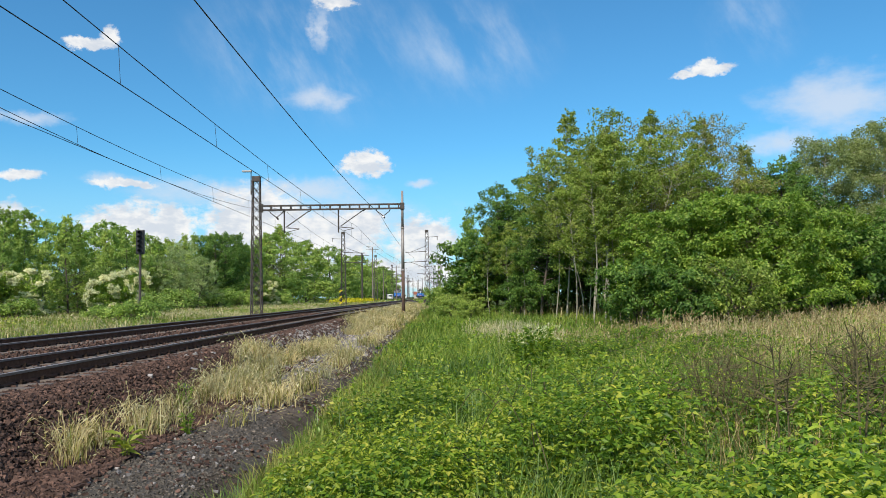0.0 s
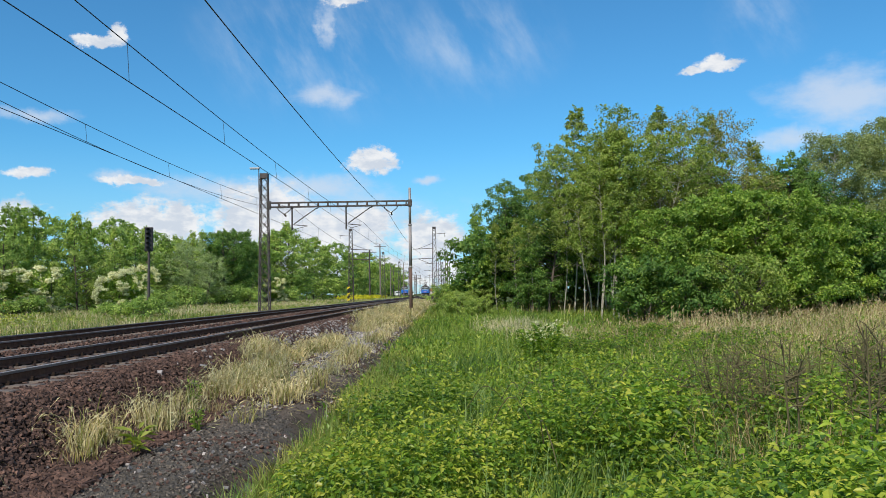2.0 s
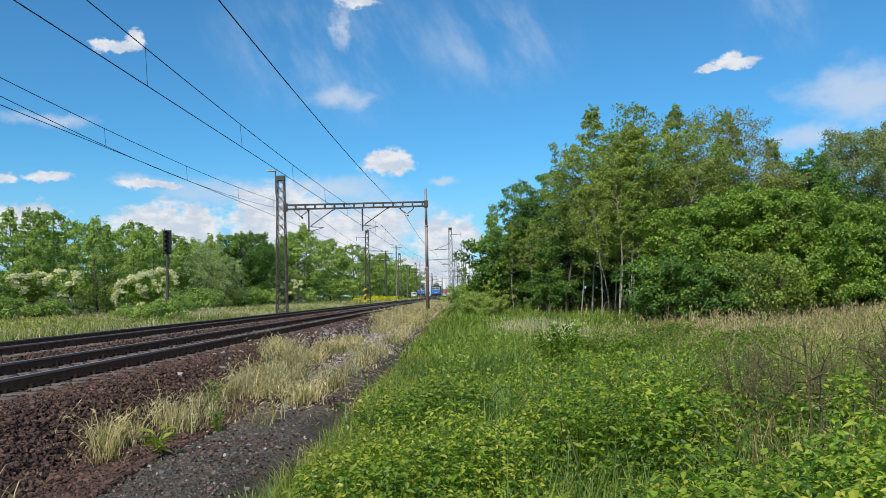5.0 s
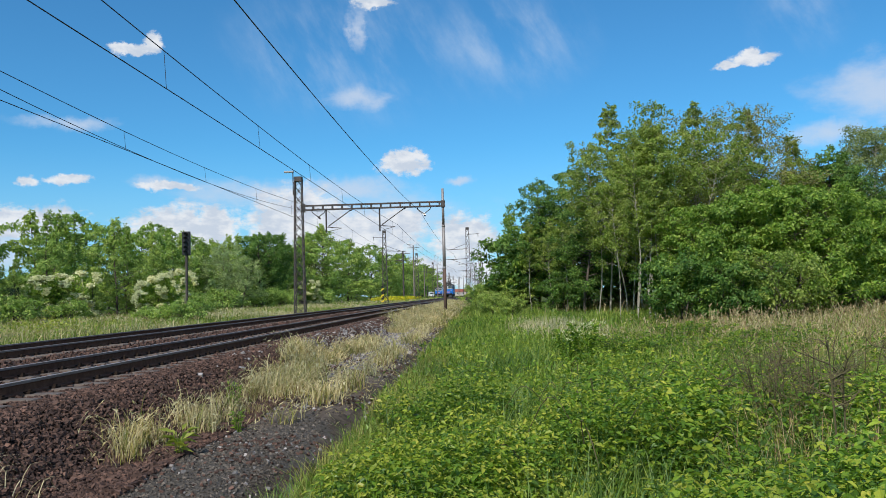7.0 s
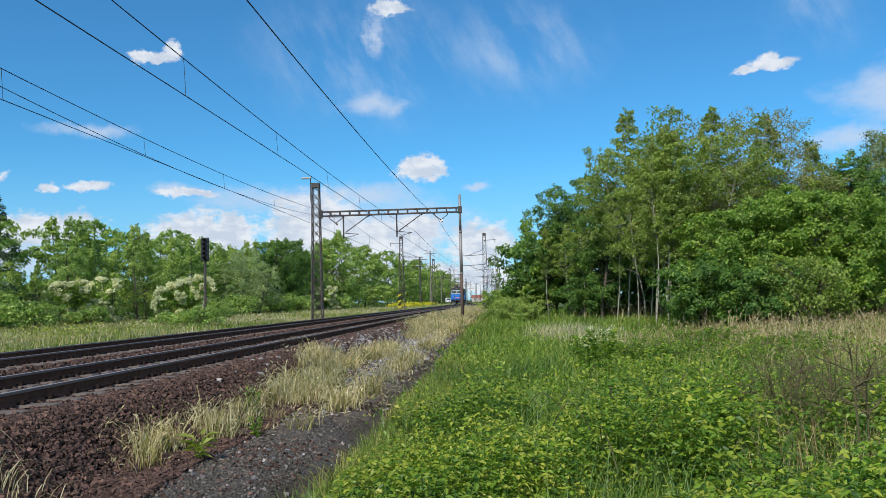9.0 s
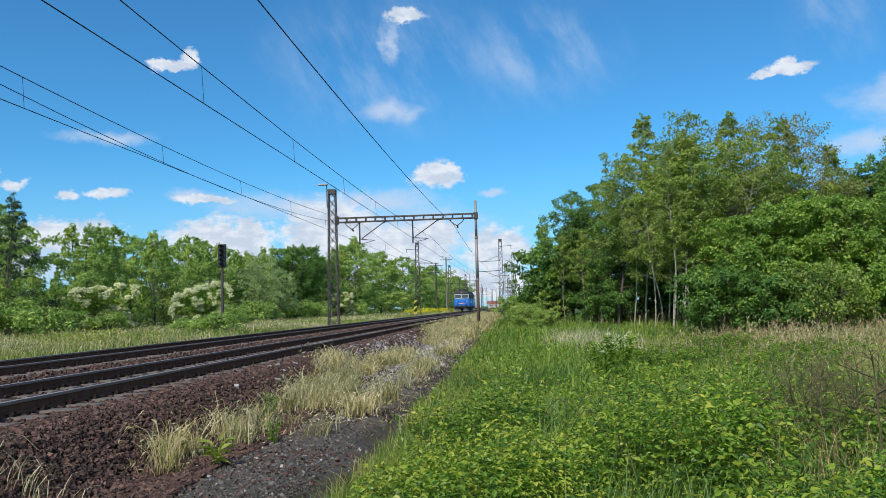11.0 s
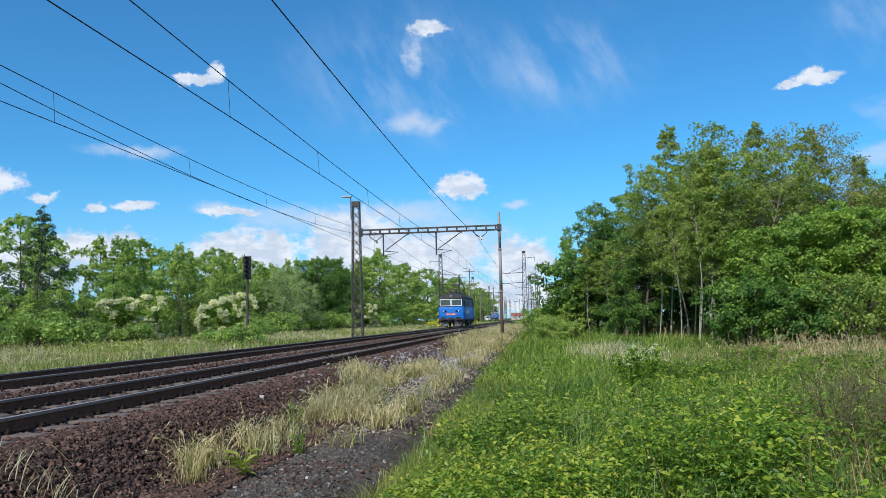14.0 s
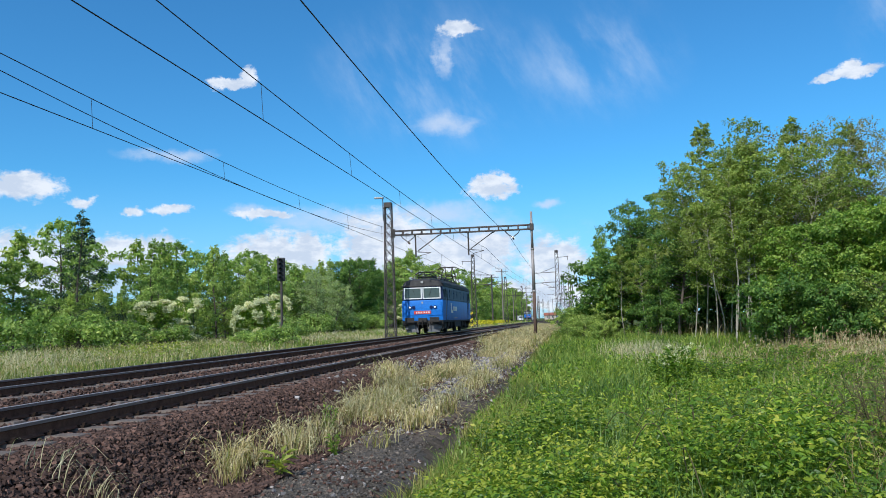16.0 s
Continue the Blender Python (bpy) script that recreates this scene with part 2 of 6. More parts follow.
# both side faces of the head are paler than the web below
M_HEAD = mottled("pale side of rail head", (0.15, 0.11, 0.10), (0.25, 0.19, 0.175), 4, 0.55, 0.2, bump_s=0.1, bump_d=0.001, stretch=(1, 0.05, 1))
M_STEEL = mottled("weathered mast steel", (0.04, 0.035, 0.033), (0.095, 0.08, 0.074), 3, 0.75, 0.2, bump_s=0.3, bump_d=0.003, wear=(0.13, 0.075, 0.05))
M_GALV = mottled("grey painted pole", (0.22, 0.20, 0.195), (0.34, 0.31, 0.30), 4, 0.6, 0.3, bump_s=0.2, bump_d=0.002, stretch=(1, 1, 0.2), wear=(0.26, 0.17, 0.13))
M_RUSTY = mottled("rust-brown pole foot", (0.075, 0.045, 0.035), (0.15, 0.10, 0.08), 4, 0.85, 0.1, bump_s=0.3, bump_d=0.003, stretch=(1, 1, 0.3), spec=0.2)
M_CLIP = mottled("dark rail clip", (0.02, 0.014, 0.011), (0.04, 0.028, 0.022), 8, 0.95, bump_s=0, spec=0.05)
M_WIRE = plain("dark copper wire", (0.03, 0.03, 0.035), 0.6, 0.4)
M_PORC = plain("brown insulator", (0.10, 0.07, 0.06), 0.25)
M_BARK = mottled("dark bark", (0.05, 0.038, 0.028), (0.13, 0.105, 0.08), 6, 0.9, bump_s=0.8, bump_d=0.02, stretch=(1, 1, 0.25))
M_BIRCH = mottled("pale bark", (0.22, 0.20, 0.15), (0.44, 0.41, 0.33), 5, 0.85, bump_s=0.5, bump_d=0.01, stretch=(1, 1, 0.5), wear=(0.10, 0.09, 0.07))
L_MAPLE = leafy("bright green leaves", [(0, (0.1, 0.2, 0.027)), (0.5, (0.23, 0.37, 0.05)), (1, (0.47, 0.57, 0.125))], 0.45, 0.45)
L_DARK = leafy("deep green leaves", [(0, (0.055, 0.13, 0.026)), (0.55, (0.125, 0.245, 0.045)), (1, (0.26, 0.39, 0.09))], 0.4, 0.5)
L_ASPEN = leafy("olive green leaves", [(0, (0.14, 0.2, 0.035)), (0.6, (0.27, 0.38, 0.07)), (1, (0.49, 0.55, 0.16))], 0.45, 0.5, 0.35, (0.28, 0.32, 0.08))
L_OLIVE = leafy("olive brown young leaves", [(0, (0.16, 0.16, 0.05)), (0.6, (0.30, 0.29, 0.09)), (1, (0.44, 0.42, 0.17))], 0.4, 0.55, 0.35)
L_WILLOW = leafy("grey green leaves", [(0, (0.143, 0.196, 0.061)), (0.6, (0.253, 0.31, 0.11)), (1, (0.385, 0.437, 0.198))], 0.3, 0.5)
# next three greens are brightened: sun on the far trees put into the colour
L_LIME = leafy("sunlit lime green leaves", [(0, (0.2, 0.3, 0.07)), (0.55, (0.38, 0.5, 0.12)), (1, (0.6, 0.66, 0.22))], 0.45, 0.5, 0.3)
L_MID = leafy("mid green leaves", [(0, (0.16, 0.27, 0.065)), (0.55, (0.31, 0.45, 0.11)), (1, (0.52, 0.61, 0.2))], 0.45, 0.5, 0.3)
L_SILVER = leafy("silvery willow leaves", [(0, (0.264, 0.345, 0.149)), (0.6, (0.44, 0.529, 0.241)), (1, (0.605, 0.678, 0.38))], 0.4, 0.5)
L_DOCK = leafy("pale dock leaves", [(0, (0.26, 0.32, 0.05)), (1, (0.46, 0.47, 0.11))], 0.4, 0.5)
L_PINE = leafy("blue green needles", [(0, (0.02, 0.05, 0.022)), (0.6, (0.045, 0.09, 0.04)), (1, (0.08, 0.13, 0.06))], 0.15, 0.6)
L_ELDER = leafy("white elder blossom", [(0, (0.62, 0.61, 0.37)), (1, (0.85, 0.83, 0.60))], 0.3, 0.7)
L_BRAMBLE = leafy("bramble leaves", [(0, (0.06, 0.13, 0.018)), (0.45, (0.15, 0.27, 0.03)), (0.8, (0.28, 0.4, 0.045)), (1, (0.45, 0.48, 0.07))], 0.4, 0.42, 0.5)
L_YOUNG = leafy("young bramble leaves", [(0, (0.22, 0.31, 0.03)), (0.6, (0.36, 0.42, 0.05)), (1, (0.52, 0.50, 0.09))], 0.4, 0.45, 0.5)
L_GRASS = leafy("green meadow grass", [(0, (0.11, 0.19, 0.03)), (0.6, (0.22, 0.32, 0.05)), (1, (0.38, 0.43, 0.11))], 0.35, 0.55, 0.3)
L_BLADE = leafy("blue green grass blades", [(0, (0.07, 0.15, 0.04)), (0.6, (0.14, 0.25, 0.07)), (1, (0.28, 0.36, 0.13))], 0.35, 0.5, 0.3)
L_HAY = leafy("dry seeding grass", [(0, (0.36, 0.29, 0.15)), (0.6, (0.56, 0.47, 0.27)), (1, (0.74, 0.65, 0.43))], 0.3, 0.7, 0.4)
L_PLUME = leafy("pale grass plumes", [(0, (0.40, 0.34, 0.20)), (0.6, (0.62, 0.55, 0.38)), (1, (0.74, 0.68, 0.52))], 0.35, 0.7, 0.4)
L_SEED = leafy("rosy brown seed heads", [(0, (0.26, 0.18, 0.10)), (0.6, (0.42, 0.31, 0.19)), (1, (0.58, 0.47, 0.32))], 0.35, 0.7, 0.4)
L_HALF = leafy("half dry grass", [(0, (0.17, 0.2, 0.04)), (0.6, (0.31, 0.31, 0.08)), (1, (0.48, 0.42, 0.17))], 0.35, 0.65, 0.3)
L_DEAD = leafy("brown dead stalks", [(0, (0.17, 0.11, 0.055)), (0.5, (0.34, 0.25, 0.13)), (1, (0.56, 0.46, 0.27))], 0.2, 0.7, 0.4)
L_RAPE = leafy("yellow flowers", [(0, (0.45, 0.40, 0.02)), (1, (0.75, 0.68, 0.04))], 0.3, 0.6)
L_TWIG = mottled("dead brown stalk", (0.05, 0.042, 0.016), (0.12, 0.10, 0.042), 8, 0.9, bump_s=0)
M_BLUE = mottled("bright blue loco paint", (0.012, 0.14, 0.50), (0.016, 0.18, 0.60), 1.2, 0.5, 0, bump_s=0.03, bump_d=0.002, wear=(0.02, 0.13, 0.40), spec=0.3)
M_NAVY = mottled("dark blue loco paint", (0.003, 0.012, 0.07), (0.005, 0.018, 0.095), 1.2, 0.5, 0, bump_s=0.03, bump_d=0.002, spec=0.25)
M_ROOF = mottled("sooty roof", (0.018, 0.018, 0.02), (0.05, 0.047, 0.045), 2.5, 0.8, 0, bump_s=0.2, bump_d=0.005)
M_UNDER = mottled("oily underframe", (0.012, 0.011, 0.011), (0.04, 0.035, 0.032), 4, 0.8, 0.1, bump_s=0.2, bump_d=0.004)
M_GUARD = plain("dusty grey sheet metal", (0.16, 0.16, 0.165), 0.6)
M_WHITE = plain("off-white paint", (0.72, 0.73, 0.74), 0.45)
M_RED = plain("red plate", (0.55, 0.05, 0.05), 0.5)
M_YELLOW = plain("yellow paint", (0.72, 0.52, 0.03), 0.6)
M_BLACK = plain("black paint", (0.012, 0.012, 0.013), 0.5)
M_GREY = plain("grey paint", (0.30, 0.31, 0.32), 0.55)
M_GLASS, _nt, _b = material("cab glass", 0.06, 0.0, 0.6)
_b.inputs["Base Color"].default_value = (0.10, 0.13, 0.12, 1)
_b.inputs["Transmission Weight"].default_value = 0.35
M_LENS = glow("headlight lens", (0.85, 0.9, 0.95), 0.5)
M_TINT = plain("tinted side glass", (0.006, 0.010, 0.025), 0.6, 0, 0.2)
M_PLASTER = mottled("pale plaster", (0.42, 0.36, 0.31), (0.55, 0.48, 0.42), 1.0, 0.9, bump_s=0.2, bump_d=0.01)
M_TILE = mottled("red roof tiles", (0.22, 0.07, 0.045), (0.34, 0.12, 0.075), 2.0, 0.85, bump_s=0.4, bump_d=0.02)

# ---------- mesh helpers ----------
def finish(bm, name):
    me = bpy.data.meshes.new(name)
    bm.normal_update()
    bm.to_mesh(me)
    bm.free()
    return me


def part(name, bm, mat, parent=None, label="", smooth=False, at=None):
    me = finish(bm, name) if isinstance(bm, bmesh.types.BMesh) else bm
    if not me.materials:
        me.materials.append(mat)
    if smooth:
        me.shade_smooth()
    ob = new(name, me)
    ob.parent = parent
    if at is not None:
        ob.matrix_basis = at
    if label:
        ob["label"] = label
    return ob


def thing(name, label, category, m=None, group="", kind=""):
    ob = new(name)
    ob.empty_display_size = 0.2
    if m is not None:
        ob.matrix_basis = m
    return tagged(ob, label, category, group, kind)


def box(bm, x0, x1, y0, y1, z0, z1, bev=0.0):
    g = bmesh.ops.create_cube(bm, size=1.0, matrix=Matrix.Translation(((x0 + x1) / 2, (y0 + y1) / 2, (z0 + z1) / 2)) @ Matrix.Diagonal((x1 - x0, y1 - y0, z1 - z0, 1)))
    if bev:
        es = {e for v in g["verts"] for e in v.link_edges}
        bmesh.ops.bevel(bm, geom=list(es), offset=bev, segments=2, affect="EDGES", profile=0.6)
    return bm


def tube(bm, p0, p1, r0, r1=None, n=8, caps=True):
    p0, p1 = Vector(p0), Vector(p1)
    d = p1 - p0
    m = Matrix.Translation((p0 + p1) / 2) @ d.to_track_quat("Z", "Y").to_matrix().to_4x4()
    bmesh.ops.create_cone(bm, cap_ends=caps, segments=n, radius1=r0, radius2=r0 if r1 is None else r1, depth=d.length, matrix=m)
    return bm


def B():
    return bmesh.new()


def np_mesh(name, verts, faces, mats, index=None, smooth=False):
    """A mesh from arrays: verts (n, 3); faces (m, k) all with k corners."""
    me = bpy.data.meshes.new(name)
    verts, faces = np.asarray(verts, np.float32), np.asarray(faces, np.int32)
    m, k = faces.shape
    me.vertices.add(len(verts))
    me.vertices.foreach_set("co", verts.ravel())
    me.loops.add(m * k)
    me.loops.foreach_set("vertex_index", faces.ravel())
    me.polygons.add(m)
    me.polygons.foreach_set("loop_start", np.arange(0, m * k, k, dtype=np.int32))
    for mt in mats:
        me.materials.append(mt)
    if index is not None:
        me.polygons.foreach_set("material_index", np.asarray(index, np.int32))
    me.polygons.foreach_set("use_smooth", np.full(m, bool(smooth)))
    me.update(calc_edges=True)
    return me


def unit(v):
    return v / np.maximum(np.linalg.norm(v, axis=-1, keepdims=True), 1e-9)


def leaf_arrays(rng, P, out, size, width=0.55, droop=0.25, fold=0.12, face=None):
    """Leaves at P (n, 3), quads folded along the midrib. out: the way each one points, about;
    face: the way its blade faces, about (upwards if not given)."""
    n = len(P)
    if face is None:
        d = unit(out + rng.normal(0, 0.55, (n, 3)) + np.array([0, 0, -droop]))
        up0 = unit(rng.normal(0, 0.45, (n, 3)) + np.array([0, 0, 1.0]))
    else:
        up0 = unit(unit(face) + rng.normal(0, 0.45, (n, 3)))
        d = rng.normal(0, 0.7, (n, 3)) + np.array([0, 0, -0.6 - droop])
        d = unit(d - up0 * (d * up0).sum(1, keepdims=True))
    side = unit(np.cross(d, up0))
    up = np.cross(side, d)
    s = (size * rng.uniform(0.65, 1.35, n))[:, None]
    mid = P + d * s * 0.45 + up * s * fold
    V = np.stack([P, mid + side * s * width * 0.5, P + d * s, mid - side * s * width * 0.5], 1)
    F = np.arange(n * 4).reshape(n, 4)
    return V.reshape(-1, 3), F


def broad_leaf_arrays(rng, P, out, size, width, droop):
    """Pointed oval leaves of two folded halves, for plants close by."""
    n = len(P)
    d = unit(out + rng.normal(0, 0.4, (n, 3)) + np.array([0, 0, -droop]))
    side = unit(np.cross(d, unit(rng.normal(0, 0.4, (n, 3)) + np.array([0, 0, 1.0]))))
    up = np.cross(side, d)
    s = (size * rng.uniform(0.65, 1.35, n))[:, None]
    w = s * width * 0.5
    sag = -up * s * 0.10
    V = np.stack([P, P + d * s * 0.30 + side * w + up * s * 0.10, P + d * s * 0.68 + side * w * 0.72 + up * s * 0.06 + sag * 0.4, P + d * s + sag,
                  P + d * s * 0.68 - side * w * 0.72 + up * s * 0.06 + sag * 0.4, P + d * s * 0.30 - side * w + up * s * 0.10], 1)
    F = (np.arange(n)[:, None, None] * 6 + np.array([(0, 1, 2, 3), (0, 3, 4, 5)])).reshape(-1, 4)
    return V.reshape(-1, 3), F


def blade_arrays(rng, P, height, width, bend, segs=3, tip_drop=0.0, wind=None):
    """Grass blades at P: strips of quads that bend over to a side."""
    n = len(P)
    a = rng.uniform(0, 2 * np.pi, n) if wind is None else rng.normal(wind, 1.0, n)
    lean = np.stack([np.cos(a), np.sin(a), np.zeros(n)], 1)
    b = a + rng.normal(np.pi / 2, 0.5, n)
    side = np.stack([np.cos(b), np.sin(b), np.zeros(n)], 1)
    h = height * rng.uniform(0.6, 1.25, n)
    bd = bend * rng.uniform(0.3, 1.5, n)
    rows = []
    for k in range(segs + 1):
        s = k / segs
        c = P + lean * (h * bd * s ** 2)[:, None]
        c[:, 2] += h * (s - 0.35 * bd * s ** 3 - tip_drop * max(0, s - 0.6) ** 2 * 3)
        w = (width * (1 - s) ** 0.7 * 0.5 + width * 0.04)
        rows += [c - side * np.reshape(w, (-1, 1) if np.ndim(w) else (1,)), c + side * np.reshape(w, (-1, 1) if np.ndim(w) else (1,))]
    V = np.stack(rows, 1)
    k0 = 2 * (segs + 1)
    q = np.array([[2 * k, 2 * k + 1, 2 * k + 3, 2 * k + 2] for k in range(segs)])
    F = (np.arange(n)[:, None, None] * k0 + q[None]).reshape(-1, 4)
    return V.reshape(-1, 3), F


def joined(name, pieces, mats):
    """One mesh out of (verts, faces, material index) pieces."""
    off, vs, fs, ix = 0, [], [], []
    for v, f, i in pieces:
        vs.append(v)
        fs.append(f + off)
        ix.append(np.full(len(f), i))
        off += len(v)
    return np_mesh(name, np.concatenate(vs), np.concatenate(fs), mats, np.concatenate(ix))


def stuff(name, me, label, category):
    return tagged(new(name, me), label, category, "", "stuff")

# ---------- ground ----------
NEAR_X, FAR_X, GAUGE = -6.67, -11.0, 1.5


def smooth01(v, lo, hi):
    t = np.clip((v - lo) / (hi - lo), 0, 1)
    return t * t * (3 - 2 * t)


def wave(x, y):
    return 0.05 * np.sin(x * 0.9 + 1.3 * np.sin(y * 0.31)) + 0.05 * np.sin(y * 0.7 + x * 0.4) + 0.03 * np.sin(x * 2.3 - y * 1.7)


def ground_z(x, y):
    """Height of the ground: meadow, ditch, gravel verge, track bed and the field beyond it."""
    x, y = np.asarray(x, float), np.asarray(y, float)
    low = -0.88 + 0.42 * smooth01(y, 24, 75)
    meadow = low + wave(x, y) + 0.25 * smooth01(x, 8, 24)
    edge = -2.05 + 0.12 * np.sin(y * 0.8) + 0.08 * np.sin(y * 2.1)
    z = meadow + (low + 0.06 - meadow) * smooth01(-x, -edge - 1.2, -edge)
    z = z - 0.14 * np.exp(-((x - edge - 0.05) / 0.22) ** 2)
    verge = low + 0.12 + 0.03 * np.sin(y * 1.3 + x)
    z = z + (verge - z) * smooth01(-x, 2.1, 2.7)
    toe = 3.85 + 0.12 * np.sin(y * 0.9) + 0.35 * smooth01(y, 10, 30)
    z = z + (-0.20 - z) * smooth01(-x, toe, 5.05)
    z = z + (-0.30 - z) * smooth01(-x, 12.6, 13.3)
    z = z + (-0.22 + 0.5 * wave(x, y) - z) * smooth01(-x, 13.6, 15.0)
    return z


def axis(parts):
    out = []
    for lo, hi, step in parts:
        out += list(np.arange(lo, hi, step))
    return np.array(out + [parts[-1][1]])


def sheet(name, xs, ys, fz, mats, pick=None):
    X, Y = np.meshgrid(xs, ys)
    V = np.stack([X, Y, fz(X, Y)], -1).reshape(-1, 3)
    nx, ny = len(xs), len(ys)
    i, j = np.meshgrid(np.arange(nx - 1), np.arange(ny - 1))
    a = (j * nx + i).ravel()
    F = np.stack([a, a + 1, a + nx + 1, a + nx], 1)
    idx = None
    if pick is not None:
        idx = pick(V[F].mean(1))
    return np_mesh(name, V, F, mats, idx, True)


def ground_kind(c):
    x, y = c[:, 0], c[:, 1]
    edge = -2.05 + 0.12 * np.sin(y * 0.8) + 0.08 * np.sin(y * 2.1)
    toe = -(3.75 + 0.12 * np.sin(y * 0.9) + 0.35 * smooth01(y, 10, 30))
    k = np.zeros(len(c))
    k[(x < edge) & (x >= toe) & (y < 48)] = 1
    k[(k == 1) & (y + 0.7 * np.sin(x * 3.1) + 0.4 * np.sin(x * 7 + y) > 11.2)] = 3
    k[(x < edge + 0.22) & (x > edge - 0.22 - 0.1 * np.sin(y * 3.3)) & (y < 40)] = 4
    k[(x < toe) & (x > -13.5)] = 2
    return k


xs = axis([(-3000, -400, 260), (-400, -60, 34), (-60, -16, 2.0), (-16, -12, 0.4), (-12, -5.4, 0.6), (-5.4, -1.4, 0.1), (-1.4, 10, 0.4), (10, 60, 2.0), (60, 400, 34), (400, 3000, 260)])
ys = axis([(-400, -20, 38), (-20, 4, 1.0), (4, 30, 0.3), (30, 90, 0.8), (90, 400, 8), (400, 3000, 200)])
ground = tagged(new("ground", sheet("ground", xs, ys, ground_z, [M_SOIL, M_GRIT, M_BALLAST, M_VERGE, M_DITCH], ground_kind)), "meadow soil, grey gravel verge and brown ballast bed", "ground", "", "structure")

# ---------- tracks ----------
def rail_mesh(y0, y1):
    half = [(0.0, 0.0), (0.036, 0.0), (0.036, -0.035), (0.012, -0.05), (0.010, -0.13), (0.07, -0.15), (0.07, -0.165)]
    prof = [(x, z) for x, z in half[1:]] + [(-x, z) for x, z in reversed(half[1:])]
    yy = np.linspace(y0, y1, 60)
    n = len(prof)
    V = np.array([(x, y, z) for y in yy for x, z in prof])
    F = [[r * n + c, r * n + (c + 1) % n, (r + 1) * n + (c + 1) % n, (r + 1) * n + c] for r in range(len(yy) - 1) for c in range(n)]
    idx = [1 if c == n - 1 else 2 if c in (0, n - 2) else 0 for r in range(len(yy) - 1) for c in range(n)]
    me = np_mesh("rail", V, F, [M_RUST, M_SHINE, M_HEAD], idx)
    return me


def sleeper_bm(bev=True):
    bm = B()
    for s in (-1, 1):
        box(bm, min(s * 0.42, s * 1.28), max(s * 0.42, s * 1.28), -0.14, 0.14, -0.40, -0.165)
    if bev:
        bmesh.ops.bevel(bm, geom=[e for e in bm.edges if all(v.co.z > -0.3 for v in e.verts)], offset=0.03, segments=1, affect="EDGES")
    box(bm, -0.42, 0.42, -0.11, 0.11, -0.40, -0.205)
    return bm


def fastener_bm(bm, x, y):
    for s in (-1, 1):
        box(bm, x + s * 0.10 - 0.045, x + s * 0.10 + 0.045, y - 0.07, y + 0.07, -0.17, -0.135)
        box(bm, x + s * 0.105 - 0.02, x + s * 0.105 + 0.02, y - 0.025, y + 0.025, -0.14, -0.112)
    return bm


RAIL = rail_mesh(-40, 700)
SLEEPER = finish(sleeper_bm(), "sleeper")
SLEEPER.materials.append(M_SLEEPER)
SLEEPER_FAR = finish(sleeper_bm(False), "sleeper_far")
SLEEPER_FAR.materials.append(M_SLEEPER)
bm = B()
fastener_bm(bm, -GAUGE / 2, 0), fastener_bm(bm, GAUGE / 2, 0)
FASTENER = finish(bm, "rail_fastener")
FASTENER.materials.append(M_CLIP)


def repeat_mesh(src, name, offsets):
    n = len(src.vertices)
    co = np.empty(n * 3, np.float32)
    src.vertices.foreach_get("co", co)
    co = co.reshape(n, 3)
    src.calc_loop_triangles()
    tri = np.empty(len(src.loop_triangles) * 3, np.int32)
    src.loop_triangles.foreach_get("vertices", tri)
    tri = tri.reshape(-1, 3)
    V = (co[None] + np.asarray(offsets, np.float32)[:, None]).reshape(-1, 3)
    F = (tri[None] + (np.arange(len(offsets)) * n)[:, None, None]).reshape(-1, 3)
    return np_mesh(name, V, F, [src.materials[0]])


def track(x, label, y0, count):
    t = thing("railway_track", label, "railway track", pose(x, 0, 0), "tracks", "structure")
    for s in (-1, 1):
        part("rail", RAIL, None, t, "rusty rail with polished head", at=pose(s * GAUGE / 2, 0, 0))
    for k in range(count):
        part("sleeper", SLEEPER, None, t, at=pose(random.uniform(-0.015, 0.015), y0 + 0.6 * k + random.uniform(-0.015, 0.015), random.uniform(-0.008, 0.004), 0, 0, random.uniform(-0.5, 0.5)))
    far = [(0, y0 + 0.6 * k, 0) for k in list(range(count, count + 250)) + list(range(-12, 0))]
    tagged(part("sleepers", repeat_mesh(SLEEPER_FAR, "sleepers", far), None, t, "grey concrete sleepers"), kind="stuff")
    near = [(0, y0 + 0.6 * k, 0) for k in range(-4, 120)]
    tagged(part("rail_fasteners", repeat_mesh(FASTENER, "rail_fasteners", near), None, t, "dark rusty rail clips"), kind="stuff")
    return t


